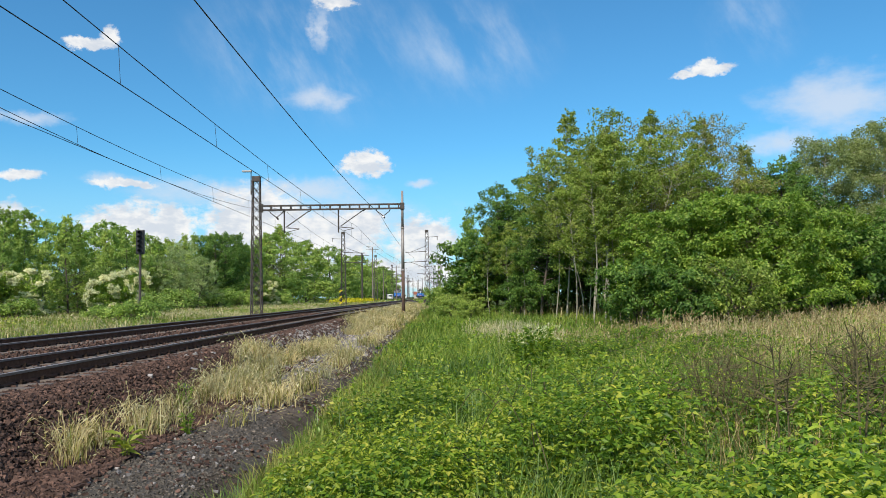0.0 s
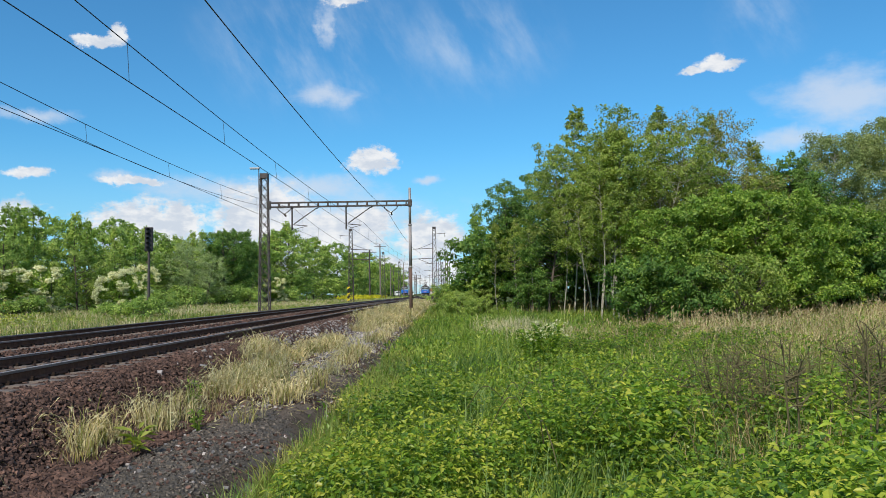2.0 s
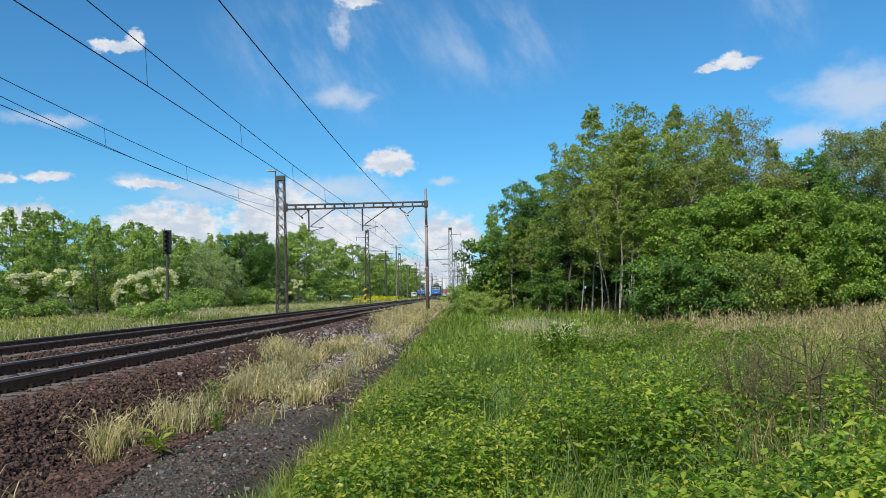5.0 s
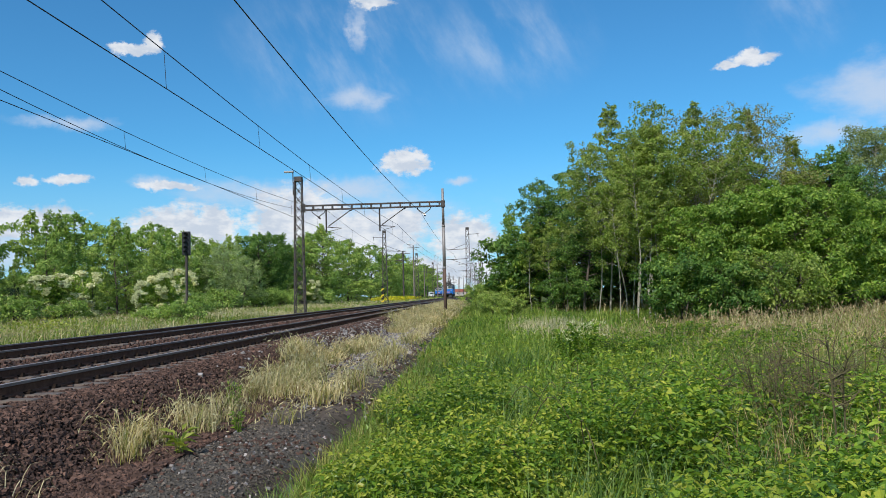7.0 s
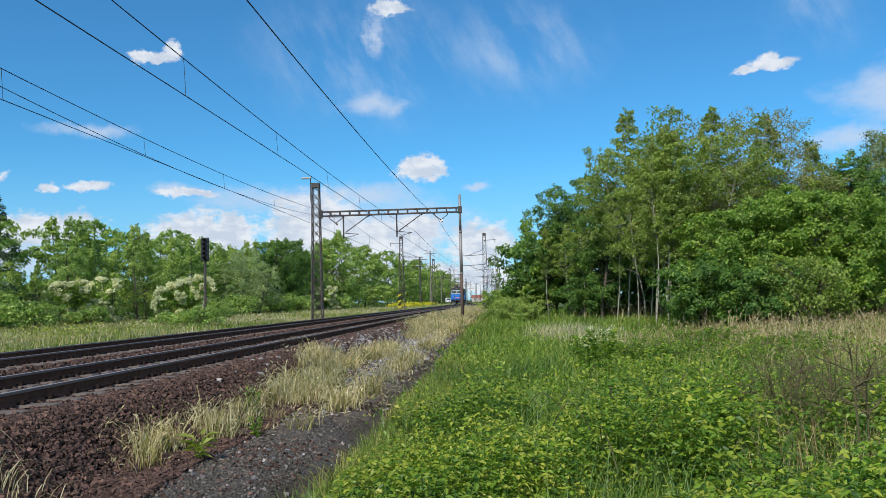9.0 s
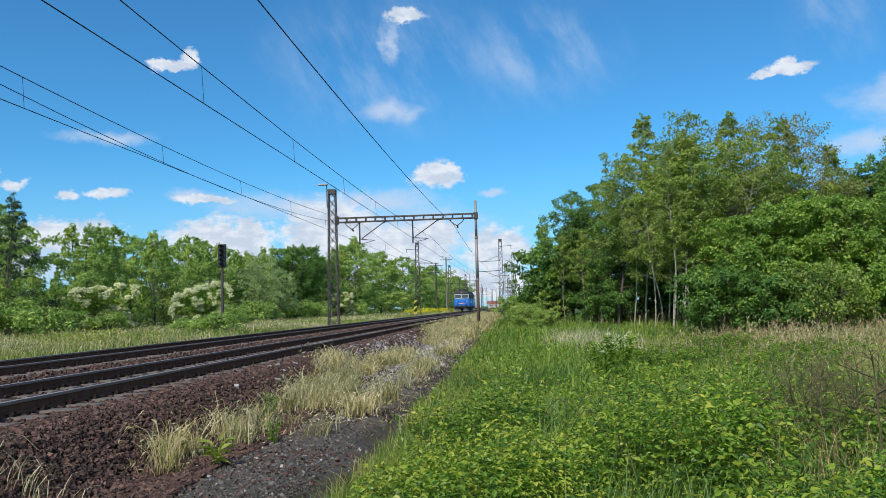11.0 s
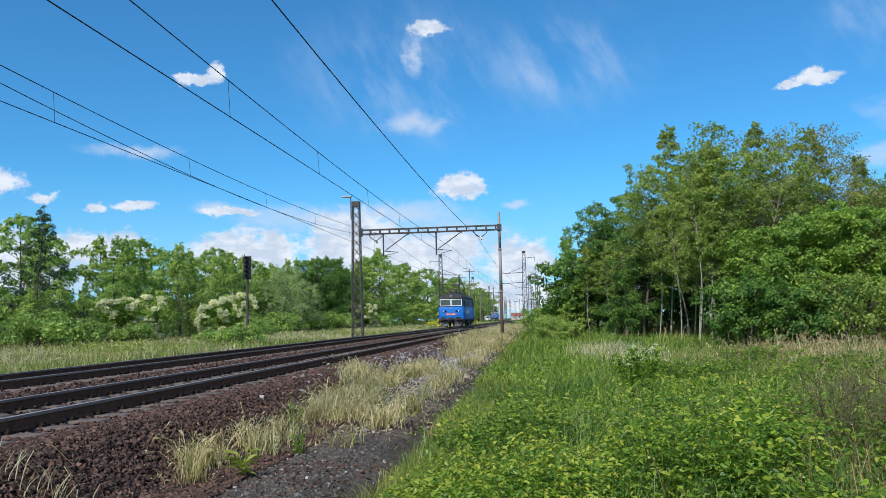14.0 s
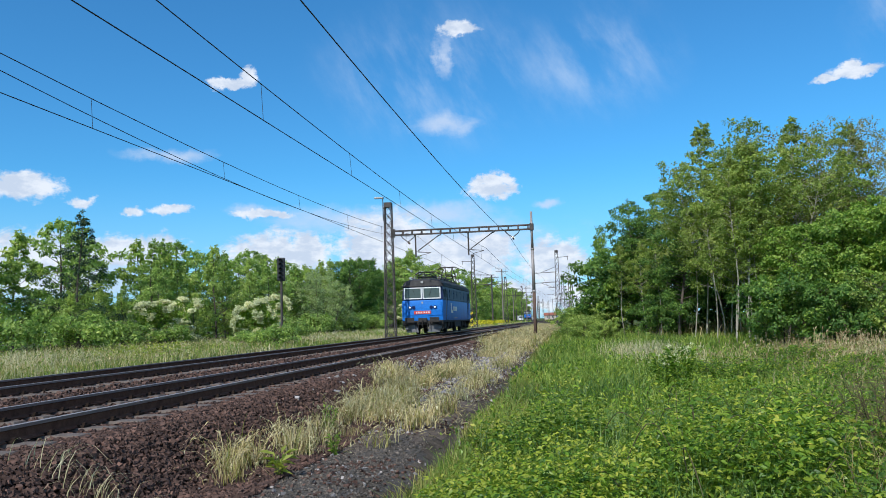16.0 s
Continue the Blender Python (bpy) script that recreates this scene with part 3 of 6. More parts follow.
# ---------- catenary ----------
def lattice(parent, x, y, z0, z1, w0, w1, step=0.62):
    """A four-legged lattice mast: legs and lacing bars."""
    for sx in (-1, 1):
        for sy in (-1, 1):
            bm = B()
            p0, p1 = Vector((x + sx * w0, y + sy * w0 * 0.8, z0)), Vector((x + sx * w1, y + sy * w1 * 0.8, z1))
            tube(bm, p0, p1, 0.05, 0.045, 4)
            part("mast_leg", bm, M_STEEL, parent)
    bm = B()
    n = int((z1 - z0) / step)
    for k in range(n):
        a, b = k / n, (k + 1) / n
        za, zb = z0 + (z1 - z0) * a, z0 + (z1 - z0) * b
        wa, wb = w0 + (w1 - w0) * a, w0 + (w1 - w0) * b
        for s, f in ((1, 1), (1, -1), (-1, 1), (-1, -1)):
            tube(bm, (x - s * wa, y + f * wa * 0.8, za), (x + s * wb, y + f * wb * 0.8, zb), 0.02, n=4)
            tube(bm, (x + f * wa, y - s * wa * 0.8, za), (x + f * wb, y + s * wb * 0.8, zb), 0.02, n=4)
    box(bm, x - w1 - 0.04, x + w1 + 0.04, y - w1, y + w1, z1 - 0.32, z1 + 0.02, 0.01)
    part("lacing", bm, M_STEEL, parent)
    bm = B()
    box(bm, x - w0 - 0.25, x + w0 + 0.25, y - w0 - 0.25, y + w0 + 0.25, z0 - 0.7, z0 + 0.12, 0.04)
    part("footing", bm, M_CONC, parent, "grey concrete footing")


def insulator(parent, p0, p1, n=5, r=0.055):
    p0, p1 = Vector(p0), Vector(p1)
    bm = B()
    tube(bm, p0, p1, 0.02, n=6)
    for k in range(n):
        c = p0.lerp(p1, (k + 0.5) / n)
        d = (p1 - p0).normalized() * 0.02
        tube(bm, c - d, c + d, r, r * 0.5, 8)
    return part("insulator", bm, M_PORC, parent)


def portal(y):
    t = thing("catenary_portal", "dark lattice steel portal with slim pole spanning both tracks", "catenary portal", pose(0, y, 0))
    mx, px, zb = -13.17, -2.85, 7.36
    lattice(t, mx, 0, -0.3, 9.6, 0.36, 0.24)
    bm = B()
    tube(bm, (px, 0, 2.8), (px, 0, 5.8), 0.115, 0.105, 14)
    tube(bm, (px, 0, 5.8), (px, 0, 8.45), 0.095, 0.085, 14)
    tube(bm, (px, 0, 2.75), (px, 0, 2.9), 0.13, 0.13, 14)
    tube(bm, (px, 0, 5.72), (px, 0, 5.86), 0.12, 0.12, 14)
    part("steel_pole", bm, M_GALV, t, "grey stepped tubular steel pole", True)
    bm = B()
    tube(bm, (px, 0, -0.7), (px, 0, 2.78), 0.12, 0.115, 14)
    part("pole_foot", bm, M_RUSTY, t, "rust-brown lower pole", True)
    bm = B()
    tube(bm, (px, 0, -1.0), (px, 0, -0.16), 0.42, 0.34, 14)
    part("footing", bm, M_CONC, t, "grey concrete footing")
    # beam: four chords with uprights and diagonals
    for dz in (-0.15, 0.15):
        for dy in (-0.14, 0.14):
            bm = B()
            box(bm, mx + 0.25, px - 0.1, dy - 0.035, dy + 0.035, zb + dz - 0.045, zb + dz + 0.045)
            part("beam_chord", bm, M_STEEL, t)
    bm = B()
    n = 14
    for k in range(n + 1):
        x = mx + 0.35 + (px - mx - 0.6) * k / n
        for dy in (-0.14, 0.14):
            box(bm, x - 0.045, x + 0.045, dy - 0.02, dy + 0.02, zb - 0.15, zb + 0.15)
        tube(bm, (x, -0.14, zb - 0.15), (x, 0.14, zb - 0.15), 0.02, n=4)
        if k < n:
            x2 = mx + 0.35 + (px - mx - 0.6) * (k + 1) / n
            s = 1 if k % 2 else -1
            tube(bm, (x, -s * 0.14, zb + 0.15), (x2, s * 0.14, zb + 0.15), 0.018, n=4)
    part("beam_bracing", bm, M_STEEL, t)
    bm = B()
    box(bm, px - 0.15, px + 0.15, -0.17, 0.17, zb - 0.24, zb + 0.24, 0.03)
    part("clamp", bm, M_STEEL, t)
    part("clamp", box(B(), mx + 0.2, mx + 0.45, -0.18, 0.18, zb - 0.3, zb + 0.3, 0.01), M_STEEL, t)
    # hangers over each track, with a slanting strut and registration arm
    for hx in (-11.2, -7.37):
        bm = B()
        tube(bm, (hx, 0, zb - 0.15), (hx, 0, 5.55), 0.055, n=8)
        part("hanger_rod", bm, M_STEEL, t)
        bm = B()
        tube(bm, (hx + 0.15, 0, 6.0), (hx + 1.75, 0, zb - 0.25), 0.035, n=6)
        tube(bm, (hx + 1.75, 0, zb - 0.3), (hx + 1.95, 0, zb - 0.15), 0.035, n=6)
        part("strut", bm, M_STEEL, t)
        bm = B()
        tube(bm, (hx, 0, 5.95), (hx + 1.1, 0, 5.85), 0.022, n=6)
        tube(bm, (hx + 1.1, 0, 5.85), (hx + 0.3, 0, 5.65), 0.018, n=6)
        part("registration_arm", bm, M_STEEL, t)
        insulator(t, (hx + 0.15, 0, 5.94), (hx + 0.5, 0, 5.9), 4)
    for vx in (-11.75, -4.2):
        bm = B()
        for s in (-1, 1):
            tube(bm, (vx + s * 0.5, 0, zb - 0.18), (vx + s * 0.42, 0, zb - 0.36), 0.03, n=6)
            tube(bm, (vx + s * 0.42, 0, zb - 0.36), (vx, 0, zb - 0.68), 0.03, n=6)
        part("suspension_yoke", bm, M_STEEL, t)
        insulator(t, (vx, 0, zb - 0.66), (vx + 0.05, 0.35, zb - 0.78), 5, 0.07)
    # mast-top lamp
    bm = B()
    tube(bm, (mx - 0.36, -0.1, 8.3), (mx - 0.36, -0.1, 9.95), 0.035, n=8)
    for z in (8.5, 9.2):
        tube(bm, (mx - 0.36, -0.1, z), (mx - 0.2, 0, z), 0.025, n=6)
    tube(bm, (mx - 0.36, -0.1, 9.93), (mx - 0.55, -0.1, 9.98), 0.03, n=8)
    part("lamp_post", bm, M_STEEL, t)
    bm = B()
    box(bm, mx - 1.0, mx - 0.3, -0.22, 0.02, 9.92, 10.05, 0.05)
    part("lamp_head", bm, M_GREY, t, "pale grey street lamp head")
    return t


def cantilever_mast(x, y, side, height, label, striped=False, stack=0):
    """A lattice mast that carries arms over the track on its side (+1: to +x)."""
    t = thing("catenary_mast", label, "catenary mast", pose(x, y, 0), "masts along the line")
    lattice(t, 0, 0, -0.3, height, 0.36, 0.2, 0.75)
    for z, reach in ((7.3, 3.0), (5.9, 3.2)):
        bm = B()
        tube(bm, (0, 0, z), (side * reach, 0, z - 0.1), 0.04, n=6)
        tube(bm, (0, 0, z - 1.0 if z < 7 else z + 0.8), (side * reach * 0.75, 0, z - 0.05), 0.025, n=6)
        part("cantilever_arm", bm, M_STEEL, t)
        insulator(t, (side * 0.4, 0, z), (side * 0.95, 0, z - 0.02), 5, 0.08)
    bm = B()
    tube(bm, (0, 0, height - 1.0), (-side * 1.6, 0, height - 0.9), 0.03, n=6)
    part("feeder_arm", bm, M_STEEL, t)
    insulator(t, (-side * 1.5, 0, height - 0.9), (-side * 1.5, 0, height - 1.4), 4, 0.07)
    if striped:
        for k in range(6):
            bm = B()
            V = [bm.verts.new(v) for v in ((-0.55, -0.45, 0.0 + k * 0.42), (-0.15, -0.45, 0.2 + k * 0.42), (-0.15, -0.45, 0.41 + k * 0.42), (-0.55, -0.45, 0.21 + k * 0.42))]
            f = bm.faces.new(V)
            g = bmesh.ops.extrude_face_region(bm, geom=[f])
            bmesh.ops.translate(bm, verts=[v for v in g["geom"] if isinstance(v, bmesh.types.BMVert)], vec=(0, 0.03, 0))
            part("warning_stripe", bm, M_YELLOW if k % 2 == 0 else M_BLACK, t, "yellow warning stripe" if k % 2 == 0 else "black warning stripe")
    return t


def plain_pole(x, y, h, r, label, mat, arms=0, lamp=False):
    t = thing("line_pole", label, "pole", pose(x, y, 0), "poles along the line")
    bm = B()
    tube(bm, (0, 0, -0.5), (0, 0, h), r, r * 0.7, 8)
    part("pole_shaft", bm, mat, t)
    for k in range(arms):
        bm = B()
        z = h - 0.6 - 1.4 * k
        box(bm, -1.5, 2.2 if k % 2 else 1.5, -0.05, 0.05, z - 0.05, z + 0.05)
        part("cross_arm", bm, M_STEEL, t)
    if lamp:
        bm = B()
        tube(bm, (0, 0, h), (-0.9, 0, h + 0.25), 0.04, n=6)
        box(bm, -1.6, -0.8, -0.15, 0.15, h + 0.2, h + 0.35, 0.03)
        part("lamp_head", bm, M_GREY, t)
    return t


def wire(name, label, pts, r, parent=None, mat=None):
    pts = [Vector(p) for p in pts]
    n, ring = 6, []
    V = []
    for i, p in enumerate(pts):
        d = (pts[min(i + 1, len(pts) - 1)] - pts[max(i - 1, 0)]).normalized()
        a = d.orthogonal().normalized()
        b = d.cross(a)
        V += [p + (a * math.cos(2 * math.pi * k / n) + b * math.sin(2 * math.pi * k / n)) * r for k in range(n)]
    F = [[i * n + k, i * n + (k + 1) % n, (i + 1) * n + (k + 1) % n, (i + 1) * n + k] for i in range(len(pts) - 1) for k in range(n)]
    ob = part(name, np_mesh(name, np.array([tuple(v) for v in V]), F, [mat or M_WIRE], None, True), None, parent)
    return ob if parent else tagged(ob, label, "overhead wire")


def catenary(x, cz, low, mid, sag, label, drop_first):
    """Contact wire, messenger wire and droppers over one track."""
    t = thing("catenary_line", label, "overhead line", None, "catenary lines")
    span = 57.0

    def mz(y):
        c = mid + span * round((y - mid) / span)
        return low + sag * (y - c) ** 2
    zig = lambda y: x + 0.06 * math.sin(math.pi * y / span)
    ys_ = list(np.arange(-30, 120, 2.0)) + list(np.arange(120, 520, 6.0))
    wire("contact_wire", "", [(zig(y), y, cz) for y in ys_], 0.011, t)
    wire("messenger_wire", "", [(x, y, mz(y)) for y in ys_], 0.011, t)
    y = drop_first
    while y < 180:
        bm = B()
        tube(bm, (zig(y), y, cz), (x, y, mz(y)), 0.006, n=5)
        part("dropper", bm, M_WIRE, t)
        y += 7.32
    return t


portal(57.0)
catenary(-6.9, 5.575, 6.22, 36, 0.00055, "copper contact and messenger wires over the nearer track", 2.43)
catenary(-11.2, 5.715, 6.29, 29, 0.0011, "copper contact and messenger wires over the far track", 2.6)
for_span = lambda y, low, mid, k: low + k * (y - mid - 57 * round((y - mid) / 57)) ** 2
ys_w = list(np.arange(-30, 400, 3.0))
wire("feeder_wire", "single dark feeder wire hung from the portal beam", [(-4.2, y, for_span(y, 6.00, 25, 0.0006)) for y in ys_w], 0.012)
wire("feeder_wire", "single dark wire sagging to the contact wire of the far track", [(-11.2, y, for_span(y, 5.727, 30, 0.0018)) for y in np.arange(-27, 58, 1.5)], 0.010)
dk = "dark lattice steel catenary mast beside the track"
cantilever_mast(-14.1, 114, 1, 10.2, "dark lattice catenary mast with yellow and black striped board", True)
cantilever_mast(-2.3, 114, -1, 10.3, dk)
for y, hl, hr in ((171, 9.8, 9.6), (228, 10, 9.6), (285, 10, 9.8), (342, 10, 10), (399, 10, 10)):
    cantilever_mast(-14.3 - (y - 171) * 0.004, y, 1, hl, dk)
    cantilever_mast(-2.4, y, -1, hr, dk)
plain_pole(-17.2, 171, 10.4, 0.2, "dark wooden line pole with cross arms", M_STEEL, 2)
plain_pole(-17.5, 200, 13.3, 0.2, "pale concrete pole with a lamp arm", M_CONC, 1, True)
plain_pole(-19.0, 255, 9.5, 0.18, "pale concrete pole beside the station tracks", M_CONC)
plain_pole(-17.5, 300, 12.5, 0.2, "pale concrete pole with cross arms", M_CONC, 2)
plain_pole(-23.5, 330, 12, 0.2, "dark pole with cross arms by the station", M_STEEL, 2)
plain_pole(-1.2, 185, 9.0, 0.12, "slim pale concrete pole by the verge", M_CONC)
plain_pole(-1.0, 240, 13.0, 0.2, "pale concrete pole with cross arms", M_CONC, 2)
plain_pole(-0.6, 310, 13.0, 0.2, "dark pole with cross arms by the verge", M_STEEL, 1)
for k in range(14):
    plain_pole(-22 + k * 1.75 + random.uniform(-0.6, 0.6), 380 + random.uniform(0, 150), random.uniform(9, 13), 0.16, "slim distant station pole", M_STEEL if k % 3 else M_CONC, k % 3)


def signal(x, y):
    t = thing("railway_signal", "black five-lamp railway signal on a slim dark post", "railway signal", pose(x, y, 0, 0, 0, 8))
    bm = B()
    tube(bm, (0, 0, -0.5), (0, 0, 3.75), 0.08, 0.07, 10)
    box(bm, -0.25, 0.25, -0.2, 0.2, -0.5, 0.05, 0.03)
    part("post", bm, M_STEEL, t)
    bm = B()
    box(bm, -0.24, 0.24, -0.1, 0.12, 3.7, 5.15, 0.05)
    part("signal_head", bm, M_BLACK, t)
    for k in range(5):
        z = 3.88 + 0.275 * k
        bm = B()
        for a in range(9):
            g0, g1 = math.pi * a / 9, math.pi * (a + 1) / 9
            q = [(0.115 * math.cos(g), yy, z + 0.115 * math.sin(g)) for g, yy in ((g0, -0.10), (g1, -0.10), (g1, -0.34), (g0, -0.34))]
            bm.faces.new([bm.verts.new(v) for v in q])
        part("lamp_hood", bm, M_BLACK, t)
        bm = B()
        tube(bm, (0, -0.1, z), (0, -0.13, z), 0.1, 0.09, 14)
        part("lens", bm, M_ROOF, t, "unlit dark lens")
    return t


signal(-18.0, 48)

# ---------- locomotive ----------
def arc_prism(name, half, y0, y1, steps, mat, parent, ends=0.35):
    """The roof: an arched section swept along y, with sloping ends."""
    prof = []
    for k in range(steps + 1):
        a = math.pi * k / steps
        c, s = math.cos(a), math.sin(a)
        prof.append((half * math.copysign(abs(c) ** 0.62, c), abs(s) ** 0.75))
    rows = [(y0, 0.0), (y0 + ends * 0.35, 0.42), (y0 + ends, 0.5), (y0 + ends * 2.2, 0.58), (y1 - ends * 2.2, 0.58), (y1 - ends, 0.5), (y1 - ends * 0.35, 0.42), (y1, 0.0)]
    n = len(prof)
    V = np.array([(x * (1 - 0.06 * (h < 0.45)), y, 3.55 + h * z) for y, h in rows for x, z in prof])
    F = [[r * n + c, r * n + c + 1, (r + 1) * n + c + 1, (r + 1) * n + c] for r in range(len(rows) - 1) for c in range(n - 1)]
    return part(name, np_mesh(name, V, F, [mat]), None, parent)


def ring_frame(bm, x0, x1, z0, z1, y, w, d):
    box(bm, x0 - w, x1 + w, y - d, y + 0.01, z1, z1 + w, 0.012)
    box(bm, x0 - w, x1 + w, y - d, y + 0.01, z0 - w, z0, 0.012)
    box(bm, x0 - w, x0, y - d, y + 0.01, z0, z1, 0.012)
    box(bm, x1, x1 + w, y - d, y + 0.01, z0, z1, 0.012)
    return bm


def locomotive():
    t = thing("locomotive", "bright and dark blue electric freight locomotive with black roof", "locomotive", None, "blue locomotives")
    L = 16.3
    bm = box(B(), -1.46, 1.46, 0.35, L - 0.35, 0.98, 2.5, 0.09)
    part("lower_body", bm, M_BLUE, t, "bright blue lower body", True).data.set_sharp_from_angle(angle=radians(40))
    bm = B()
    g = bmesh.ops.create_cube(bm, size=1.0, matrix=Matrix.Translation((0, L / 2, 3.03)) @ Matrix.Diagonal((2.9, L - 0.76, 1.06, 1)))
    for v in bm.verts:
        if v.co.z > 3.2:
            v.co.x *= 0.965
            v.co.y = L / 2 + (v.co.y - L / 2) * 0.983
    bmesh.ops.bevel(bm, geom=list(bm.edges), offset=0.07, segments=2, affect="EDGES")
    part("upper_body", bm, M_NAVY, t, "dark blue upper body")
    arc_prism("roof", 1.43, 0.42, L - 0.42, 12, M_ROOF, t)
    bm = B()
    box(bm, -1.47, 1.47, 0.36, L - 0.36, 3.5, 3.58, 0.02)
    part("gutter", bm, M_ROOF, t)
    for fy, s in ((0.36, 1), (L - 0.36, -1)):
        flip = pose(0, 0, 0) if s == 1 else pose(0, L, 0, 0, 0, 180)
        for sx in (-1, 1):
            x0, x1 = (0.1, 1.22) if sx > 0 else (-1.22, -0.1)
            w = part("cab_window", ring_frame(B(), x0, x1, 2.66, 3.36, 0.40, 0.075, 0.04), M_WHITE, t, "white cab window surround", at=flip)
            bm = box(B(), x0, x1, 0.375, 0.405, 2.66, 3.36)
            part("pane", bm, M_GLASS, w, "dark cab glass")
            bm = tube(B(), (sx * 0.66, 0.36, 3.3), (sx * 0.5, 0.35, 2.85), 0.012, n=5)
            part("wiper", bm, M_BLACK, w)
            for hx in (0.62, 0.88):
                bm = tube(B(), (sx * hx, 0.37, 1.98), (sx * hx, 0.28, 1.98), 0.125, 0.115, 14)
                lamp = part("headlight", bm, M_NAVY, t, "round headlight in a dark housing", at=flip)
                if hx > 0.7:
                    bm = tube(B(), (sx * hx, 0.285, 1.98), (sx * hx, 0.268, 1.98), 0.065, 0.055, 14)
                    part("lens", bm, M_LENS if s == 1 else M_GREY, lamp)
            bm = B()
            tube(bm, (sx * 0.87, 0.34, 1.05), (sx * 0.87, 0.05, 1.05), 0.11, 0.09, 12)
            box(bm, sx * 0.87 - 0.33, sx * 0.87 + 0.33, 0.0, 0.06, 0.88, 1.24, 0.02)
            part("buffer", bm, M_UNDER, t, "wide black buffer", at=flip)
            bm = B()
            tube(bm, (sx * 1.36, 0.30, 1.35), (sx * 1.36, 0.30, 2.3), 0.016, n=6)
            tube(bm, (sx * 0.35, 0.30, 1.42), (sx * 1.3, 0.30, 1.42), 0.014, n=6)
            part("handrail", bm, M_BLUE, t, at=flip)
            bm = B()
            for z in (0.35, 0.65):
                box(bm, min(sx * 1.0, sx * 1.42), max(sx * 1.0, sx * 1.42), 0.45, 0.75, z, z + 0.04)
            tube(bm, (sx * 1.4, 0.5, 0.35), (sx * 1.4, 0.5, 1.0), 0.02, n=5)
            part("step", bm, M_UNDER, t, at=flip)
        bm = box(B(), -0.6, 0.6, 0.325, 0.36, 1.48, 1.72, 0.01)
        plate = part("number_plate", bm, M_RED, t, "red plate with pale illegible marks", at=flip)
        for k in range(6):
            x = -0.42 + k * 0.165 + (0.04 if k > 2 else 0)
            part("mark", box(B(), x - 0.045, x + 0.045, 0.317, 0.33, 1.54, 1.66), M_WHITE, plate)
        part("emblem", tube(B(), (0.0, 0.37, 2.32), (0.0, 0.335, 2.32), 0.075, n=12), M_GREY, t, "small pale round emblem", at=flip)
        bm = tube(B(), (0, 0.75, 3.84), (0, 0.42, 3.84), 0.17, 0.15, 14)
        top = part("roof_headlight", bm, M_ROOF, t, at=flip)
        part("lens", tube(B(), (0, 0.425, 3.84), (0, 0.405, 3.84), 0.10, n=14), M_GREY, top)
        bm = B()
        box(bm, -1.42, 1.42, 0.36, 0.9, 0.72, 1.02, 0.03)
        box(bm, -0.3, 0.3, 0.22, 0.4, 0.88, 1.2, 0.03)
        tube(bm, (0, 0.36, 1.05), (0, 0.1, 1.0), 0.05, n=8)
        tube(bm, (0, 0.12, 1.02), (0, 0.12, 0.55), 0.035, n=8)
        for x in (-0.5, -0.32, 0.32, 0.5):
            tube(bm, (x, 0.34, 0.9), (x, 0.26, 0.38), 0.03, n=6)
        part("buffer_beam", bm, M_UNDER, t, "black buffer beam with coupling and hoses", at=flip)
        for sx in (-1, 1):
            bm = B()
            q = [bm.verts.new(v) for v in ((sx * 0.45, 0.42, 0.72), (sx * 1.38, 0.62, 0.72), (sx * 1.15, 0.60, 0.16), (sx * 0.3, 0.36, 0.16))]
            f = bm.faces.new(q if sx > 0 else q[::-1])
            ext = bmesh.ops.extrude_face_region(bm, geom=[f])
            bmesh.ops.translate(bm, verts=[v for v in ext["geom"] if isinstance(v, bmesh.types.BMVert)], vec=(0, 0.05, 0))
            part("rail_guard", bm, M_GUARD, t, "grey sheet-metal rail guard", at=flip)
    # sides
    for sx in (-1, 1):
        for y in (2.05, L - 2.05):
            bm = B()
            for yy in (y - 0.36, y + 0.36):
                box(bm, sx * 1.463 - 0.012, sx * 1.463 + 0.012, yy - 0.012, yy + 0.012, 1.0, 3.35)
            part("door", bm, M_BLACK, t, "blue cab door with dark seams")
            part("door_rail", tube(B(), (sx * 1.5, y - 0.48, 1.2), (sx * 1.5, y - 0.48, 2.6), 0.016, n=6), M_GREY, t)
        for y in (1.15, 2.05, L - 1.15, L - 2.05):
            part("side_window", box(B(), sx * 1.45 - 0.02, sx * 1.45 + 0.02, y - 0.24, y + 0.24, 2.72, 3.3, 0.01), M_TINT, t, "dark side window")
        for k in range(5):
            y = 4.2 + k * 1.95
            bm = B()
            for j in range(7):
                box(bm, sx * 1.45 - 0.02, sx * 1.45 + 0.015, y - 0.55, y + 0.55, 2.68 + j * 0.095, 2.73 + j * 0.095)
            part("louvre", bm, M_NAVY, t, "dark ventilation louvre")
        # emblem and plain lettering bars
        x = sx * 1.475
        part("emblem", box(B(), x - 0.01, x + 0.01, 4.0, 4.35, 1.55, 2.3, 0.005), M_WHITE, t, "tall white emblem")
        part("emblem", box(B(), x - 0.01, x + 0.01, 4.45, 5.0, 1.55, 1.75, 0.005), M_WHITE, t, "white emblem bar")
        for k in range(4):
            y = 5.2 + 0.5 * k
            part("mark", box(B(), x - 0.01, x + 0.01, y, y + 0.36, 1.7, 2.05, 0.005), M_WHITE, t, "pale illegible mark")
        part("mark", box(B(), x - 0.01, x + 0.01, 5.6, 7.2, 1.12, 1.2), M_GREY, t)
        bm = B()
        box(bm, sx * 1.25 - 0.12, sx * 1.25 + 0.12, 6.6, L - 6.6, 0.45, 0.98, 0.04)
        part("equipment_box", bm, M_UNDER, t)
        bm = B()
        box(bm, sx * 1.4 - 0.03, sx * 1.4 + 0.03, 0.9, L - 0.9, 0.86, 1.0, 0.01)
